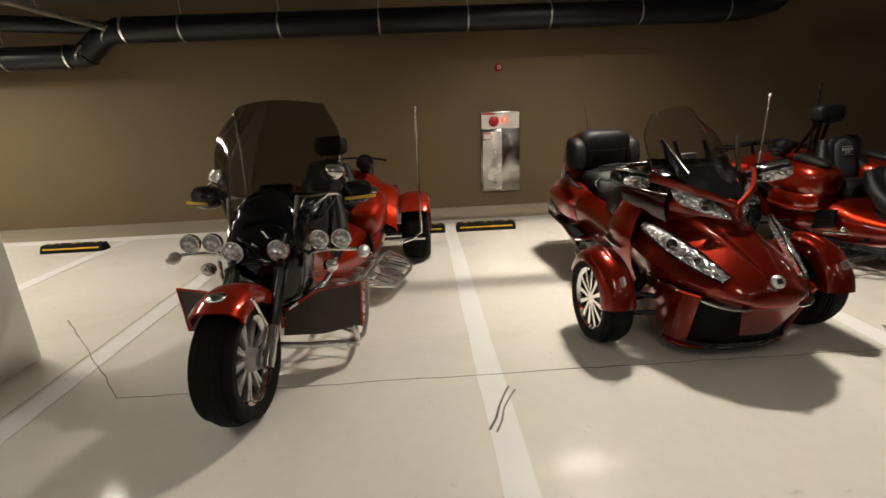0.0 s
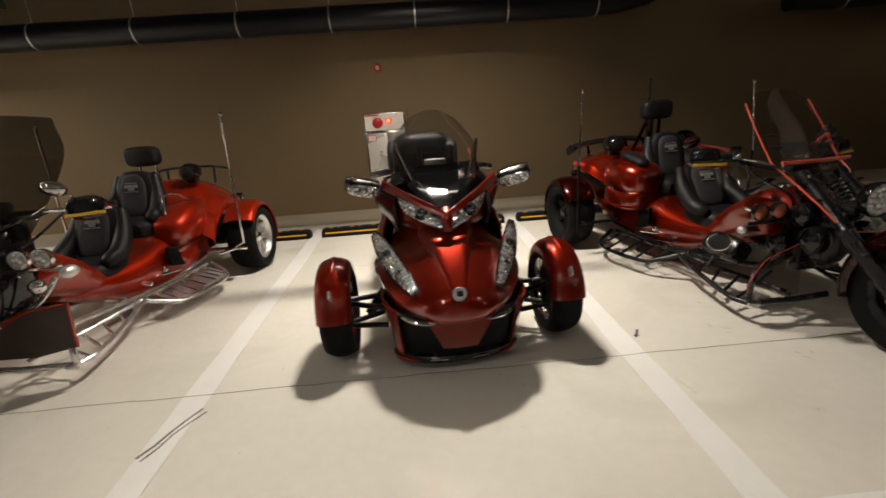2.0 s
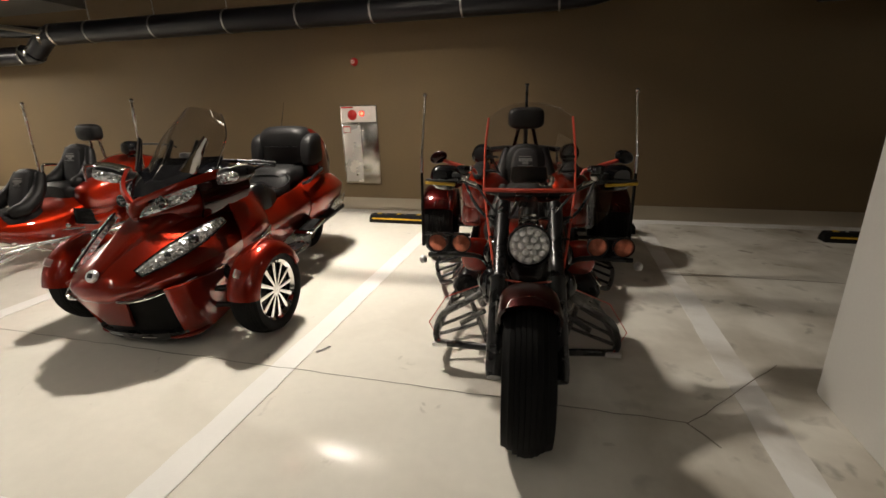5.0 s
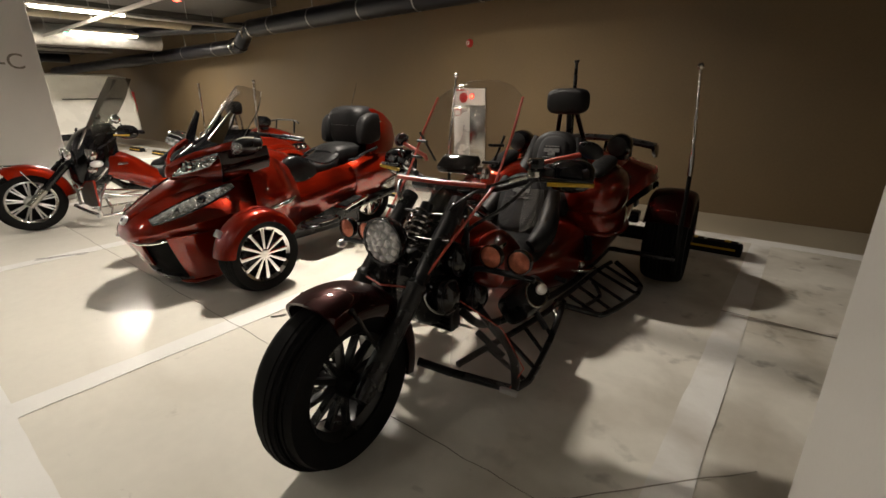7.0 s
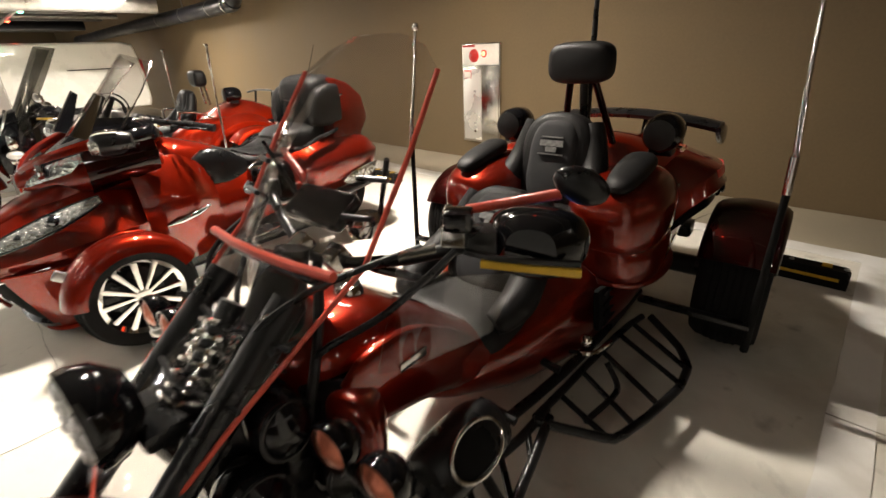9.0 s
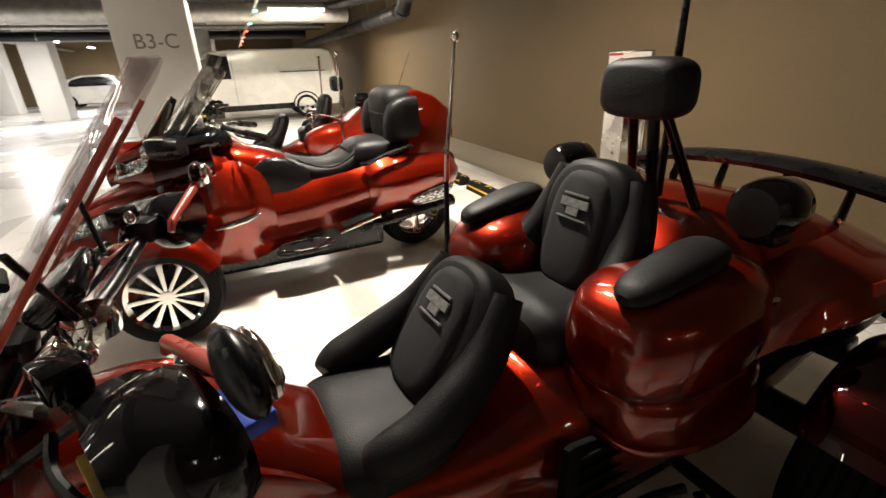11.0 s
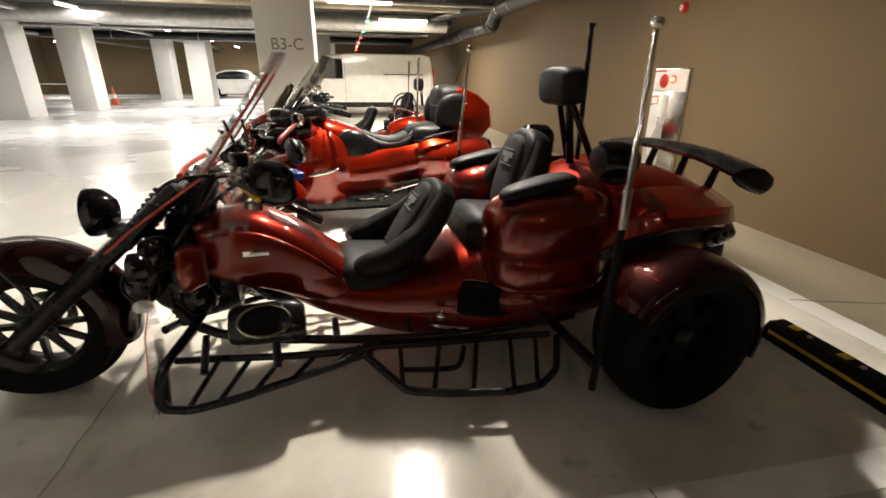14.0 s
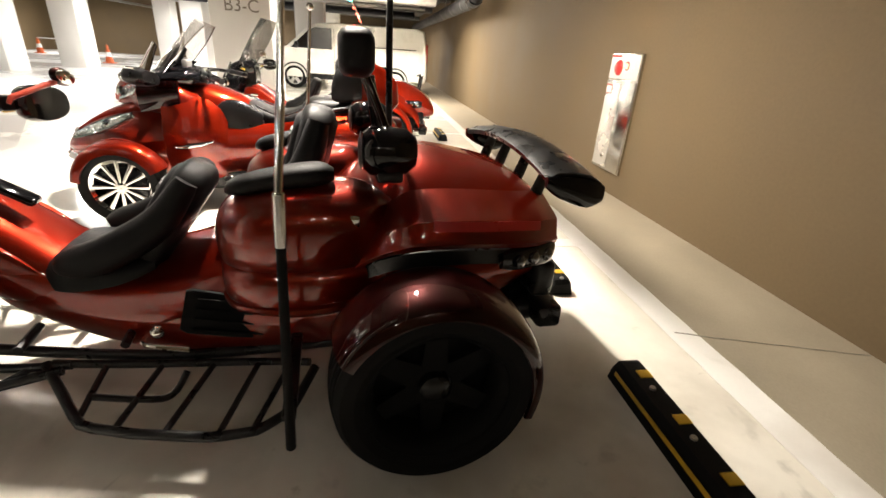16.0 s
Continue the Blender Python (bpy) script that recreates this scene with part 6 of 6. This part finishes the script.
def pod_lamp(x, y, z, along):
    """Added dim bar lamp: two small glowing pods under thin housing, for paint highlights."""
    T = thing("added_bar_lamp", "added white bar lamp with two small glowing pods", "lamp", (x, y, z), 0 if along == "x" else 90, "ceiling lamps")
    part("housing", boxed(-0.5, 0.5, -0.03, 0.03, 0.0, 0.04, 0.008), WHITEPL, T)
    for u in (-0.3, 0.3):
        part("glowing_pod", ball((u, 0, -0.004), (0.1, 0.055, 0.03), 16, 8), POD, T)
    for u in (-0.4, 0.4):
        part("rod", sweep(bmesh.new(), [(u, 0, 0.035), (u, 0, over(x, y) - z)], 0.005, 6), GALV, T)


for x, y, z, along in HIGHLIGHT_LAMPS:
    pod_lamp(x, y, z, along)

# white rail with bay sensors
rail = part("sensor_rail", boxed(-22, 8.5, 4.03, 4.07, 2.47, 2.52, 0.006), WHITEPL)
tagged(rail, "thin white sensor rail hung over the bays", "rail")
for k in range(11):
    part("hanger", sweep(bmesh.new(), [(-20 + 2.7 * k, 4.05, 2.5), (-20 + 2.7 * k, 4.05, over(-20 + 2.7 * k, 4.05))], 0.008, 6), GALV, rail)
for x, red in ((-0.75, True), (1.6, True), (4.05, True), (-5.2, False), (-7.9, False), (-10.4, True), (-13.2, True), (-15.8, True), (-18.4, True)):
    sn = thing("bay_sensor", "small bay sensor glowing red" if red else "small bay sensor glowing green", "sensor", (x, 4.05, 2.44), 0, "bay sensors")
    part("case", turned([(0.001, 0.03), (0.05, 0.03), (0.055, 0.0), (0.045, -0.012), (0.001, -0.012)], 20, "z"), WHITEPL, sn)
    part("light_ring", turned([(0.001, -0.034), (0.03, -0.032), (0.046, -0.012)], 20, "z"), REDLED if red else GREENLED, sn)

# ---- on and along the back wall ----


GREYMARK = mat("grey_print", (0.3, 0.28, 0.26), 0.5, 0, 30, 0.2)


def hydrant_cabinet(x, z):
    C = thing("hydrant_cabinet", "stainless steel fire hydrant cabinet with red alarm lamp", "hydrant cabinet", (x, WALL_Y, z))
    part("body", boxed(-0.3, 0.3, -0.03, -0.002, 0.0, 1.19, 0.004), STEEL, C)
    part("door", boxed(-0.285, 0.285, -0.042, -0.03, 0.015, 0.925, 0.004), STEEL, C)
    # pale inset paints the reflection of a white column on the door
    part("door_inset", boxed(-0.27, 0.02, -0.047, -0.042, 0.03, 0.9, 0.002), PALEREFLECT, C, "pale door panel standing in for a mirrored column")
    part("alarm_panel", boxed(-0.285, 0.285, -0.042, -0.03, 0.945, 1.175, 0.004), WHITEPL, C)
    part("red_header", boxed(-0.28, -0.08, -0.0445, -0.042, 1.15, 1.172), REDPL, C)
    part("alarm_bell", turned([(0.001, -0.075), (0.05, -0.07), (0.075, -0.05), (0.078, -0.042)], 24, "y", (-0.1, 0, 1.05)), REDPL, C)
    lampp = part("alarm_lamp", turned([(0.001, -0.08), (0.02, -0.075), (0.028, -0.042)], 18, "y", (0.06, 0, 1.07)), REDLED, C)
    part("lamp_base", turned([(0.028, -0.046), (0.045, -0.044), (0.045, -0.04)], 20, "y", (0.06, 0, 1.07)), REDPL, C)
    part("call_button", turned([(0.001, -0.052), (0.016, -0.05), (0.018, -0.042)], 14, "y", (0.17, 0, 1.05)), WHITEPL, C)
    part("notice", boxed(-0.26, -0.14, -0.05, -0.0472, 0.79, 0.885), REDPL, C, "small white notice with red print")
    part("notice_paper", boxed(-0.252, -0.148, -0.0525, -0.0502, 0.797, 0.868), WHITEPL, C)
    for k in range(4):
        part("dark_mark", boxed(-0.105, -0.065, -0.0485, -0.0472, 0.62 - 0.13 * k, 0.645 - 0.13 * k), GREYMARK, C)
    part("latch", turned([(0.001, -0.06), (0.016, -0.058), (0.02, -0.042)], 14, "y", (-0.08, 0, 0.14)), STEEL, C)
    return C


hydrant_cabinet(1.285, 0.235)
bell = part("alarm_call_point", turned([(0.001, -0.05), (0.03, -0.048), (0.05, -0.03), (0.06, 0.0)], 24, "y", (1.265, WALL_Y - 0.002, 2.04)), REDPL)
tagged(bell, "small round red fire call point on the wall", "call point")
part("white_ring", turned([(0.014, -0.054), (0.026, -0.052), (0.028, -0.046)], 18, "y", (1.265, WALL_Y - 0.002, 2.04)), WHITEPL, bell)


def wheel_stop():
    W = thing("wheel_stop", "black rubber wheel stop with yellow stripes", "wheel stop", (0, 0, 0), 0, "wheel stops")
    bm = bmesh.new()
    prof = [(-0.075, 0.0), (-0.06, 0.075), (-0.045, 0.1), (0.045, 0.1), (0.06, 0.075), (0.075, 0.0)]
    rings = []
    for x, sq in ((-0.375, 0.7), (-0.36, 0.96), (-0.34, 1.0), (0.34, 1.0), (0.36, 0.96), (0.375, 0.7)):
        rings.append([Vector((x, y * (0.9 + 0.1 * sq), z * sq)) for y, z in prof])
    part("body", loft(rings), RUBBER, W, "", False)
    part("yellow_stripe", boxed(-0.33, 0.33, -0.009, 0.009, 0, 0.004, 0.001, 1, pose(0, -0.0685, 0.052, 78)), YELLOW, W)
    part("yellow_stripe", boxed(-0.33, 0.33, -0.009, 0.009, 0, 0.004, 0.001, 1, pose(0, 0.0685, 0.052, -78)), YELLOW, W)
    for x in (-0.26, 0.0, 0.26):
        part("yellow_block", boxed(x - 0.024, x + 0.024, -0.012, 0.044, 0.098, 0.104, 0.002), YELLOW, W)
        part("bolt", turned([(0.001, 0.108), (0.012, 0.107), (0.014, 0.1)], 12, "z", (x + 0.09, 0, 0)), GALV, W)
    return W


first = wheel_stop()
first.matrix_world = pose(-0.05, 5.75, 0)
for x in (0.84, 2.375, 3.29, 4.785, -1.72, -4.24, 7.32, 8.3, -6.0, -6.9, -8.4):
    copy_thing(first, pose(x, 5.75, 0))

# ---- parked van, car, cones ----
def road_wheel(parent, x, y, r, w, s):
    t = part("wheel", tyre(r, w, 0, 0.66, 0.3), RUBBER, parent)
    place(t, pose(x, y, r))
    part("rim", rim_ring(r * 0.67, w * 0.9, 0, 0.02), ALLOY, t)
    part("spokes", spokes(5, 0.04, r * 0.65, s * w * 0.3, 0.04, 0.03, 0.012, True), ALLOY, t)
    part("rim_dish", turned([(r * 0.65, 0.0), (0.1, s * 0.02), (0.001, s * 0.02)], 24, "x"), BLACK, t)
    return t


def van(x, y):
    V = thing("van", "white panel van with dark cab windows parked against the wall", "van", (x, y, 0))
    side = [(-2.5, 0.45), (-2.55, 0.75), (-2.45, 1.0), (-1.75, 1.2), (-1.15, 1.72), (-0.85, 1.88), (-0.3, 1.93), (2.2, 1.93), (2.45, 1.86), (2.55, 1.2), (2.56, 0.5), (2.5, 0.35), (-2.4, 0.32)]
    bm = bmesh.new()
    rings = []
    for u, inset in ((-0.93, 0.1), (-0.9, 0.035), (-0.86, 0.0), (0.86, 0.0), (0.9, 0.035), (0.93, 0.1)):
        cy, cz = 0.0, 1.0
        rings.append([Vector((u - (0.1 if z > 1.2 else 0) * (z - 1.2) * math.copysign(1, u), py - inset * math.copysign(0.6, py), cz + (z - cz) * (1 - inset * 0.4))) for py, z in side])
    part("body", loft(rings), VANW, V, "", False)
    for s in (-1, 1):
        xx = s * 0.935
        w = plate([(-1.62, 1.17), (-1.1, 1.66), (-0.88, 1.76), (-0.4, 1.76), (-0.4, 1.17)], 0.012, Matrix(((0, 0, 1, xx - (0.0 if s > 0 else 0.012) - s * 0.008), (1, 0, 0, 0), (0, 1, 0, 0), (0, 0, 0, 1))) )
        part("cab_window", w, DARKGLASS, V)
        part("slide_rail", boxed(min(xx, xx + s * 0.008), max(xx, xx + s * 0.008), 0.9, 2.2, 1.3, 1.325), BLACK, V)
        part("door_seam", boxed(min(xx, xx + s * 0.004), max(xx, xx + s * 0.004), -0.34, -0.33, 0.5, 1.75), CRACK, V)
        part("sill", boxed(min(xx - s * 0.03, xx + s * 0.012), max(xx - s * 0.03, xx + s * 0.012), -1.1, 1.2, 0.3, 0.46, 0.01), BLACK, V)
        mirror = part("mirror", boxed(-0.06, 0.06, -0.05, 0.05, -0.1, 0.1, 0.03, 3, pose(s * 1.02, -1.45, 1.25)), BLACK, V)
        for wy in (-1.55, 1.55):
            road_wheel(V, s * 0.84, wy, 0.34, 0.2, s)
            ar = part("wheel_arch", turned([(0.36, -0.01), (0.4, 0.0), (0.4, 0.01), (0.36, 0.012)], 28, "x", (0, 0, 0), -10, 190), BLACK, V)
            place(ar, pose(xx, wy, 0.36))
        part("tail_lamp", boxed(min(s * 0.8, s * 0.9), max(s * 0.8, s * 0.9), 2.5, 2.56, 0.95, 1.5, 0.02), REDPL, V)
    return V


van(-10.45, 3.8)


def saloon(x, y):
    C = thing("car", "white saloon car parked beyond the columns", "car", (x, y, 0))
    lower = [(-2.25, 0.5), (-2.2, 0.85), (-1.5, 0.95), (1.0, 0.92), (1.9, 0.82), (2.25, 0.62), (2.28, 0.35), (2.1, 0.22), (-2.1, 0.22), (-2.28, 0.34)]
    cab = [(-1.75, 0.93), (-1.2, 1.3), (-0.7, 1.44), (0.0, 1.45), (0.5, 1.32), (1.15, 0.93)]
    part("body", loft([[Vector((u, py * (1 - k * 0.3), z)) for py, z in lower] for u, k in ((-0.88, 0.1), (-0.85, 0.0), (0.85, 0.0), (0.88, 0.1))]), VANW, C)
    part("cabin", loft([[Vector((u * (1 - 0.22 * (z - 0.93)), py, z)) for py, z in cab] for u in (-0.82, -0.78, 0.78, 0.82)]), VANW, C)
    for s in (-1, 1):
        wn = plate([(-1.45, 0.97), (-1.1, 1.25), (-0.68, 1.36), (0.0, 1.37), (0.42, 1.26), (0.85, 0.97)], 0.02, Matrix(((0, -0.18 * s, 1, s * 0.995 - 0.01), (1, 0, 0, 0), (0, 1, 0, 0), (0, 0, 0, 1))))
        part("side_window", wn, DARKGLASS, C)
        for wy in (-1.4, 1.4):
            road_wheel(C, s * 0.82, wy, 0.32, 0.2, s)
    part("windscreen", sheet([[Vector((u * 0.7, 0.56 + 0.54 * v, 1.34 - 0.37 * v)) for u in (-1, 0, 1)] for v in (0, 0.5, 1)], 0.01), DARKGLASS, C)
    return C


saloon(-22.6, -2.2)


def cone(x, y):
    K = thing("traffic_cone", "orange traffic cone with a white band", "traffic cone", (x, y, 0), 0, "traffic cones")
    part("base", boxed(-0.19, 0.19, -0.19, 0.19, 0, 0.03, 0.008), CONE, K)
    part("body", turned([(0.15, 0.03), (0.09, 0.36), (0.03, 0.7), (0.001, 0.705)], 20, "z"), CONE, K)
    part("band", turned([(0.115, 0.25), (0.084, 0.42)], 20, "z"), LINE, K)


CONE = mat("orange_cone", (0.6, 0.11, 0.02), 0.5, 0, 8, 0.1, 60, 0.05)
cone(-20.5, -11.3)
cone(-20.5, -9.0)
cone(-16.0, -6.1)
tape = part("barrier_bar", boxed(-20.52, -20.48, -11.3, -9.0, 0.66, 0.71, 0.006), LINE)
tagged(tape, "white barrier bar resting on two cones", "barrier")
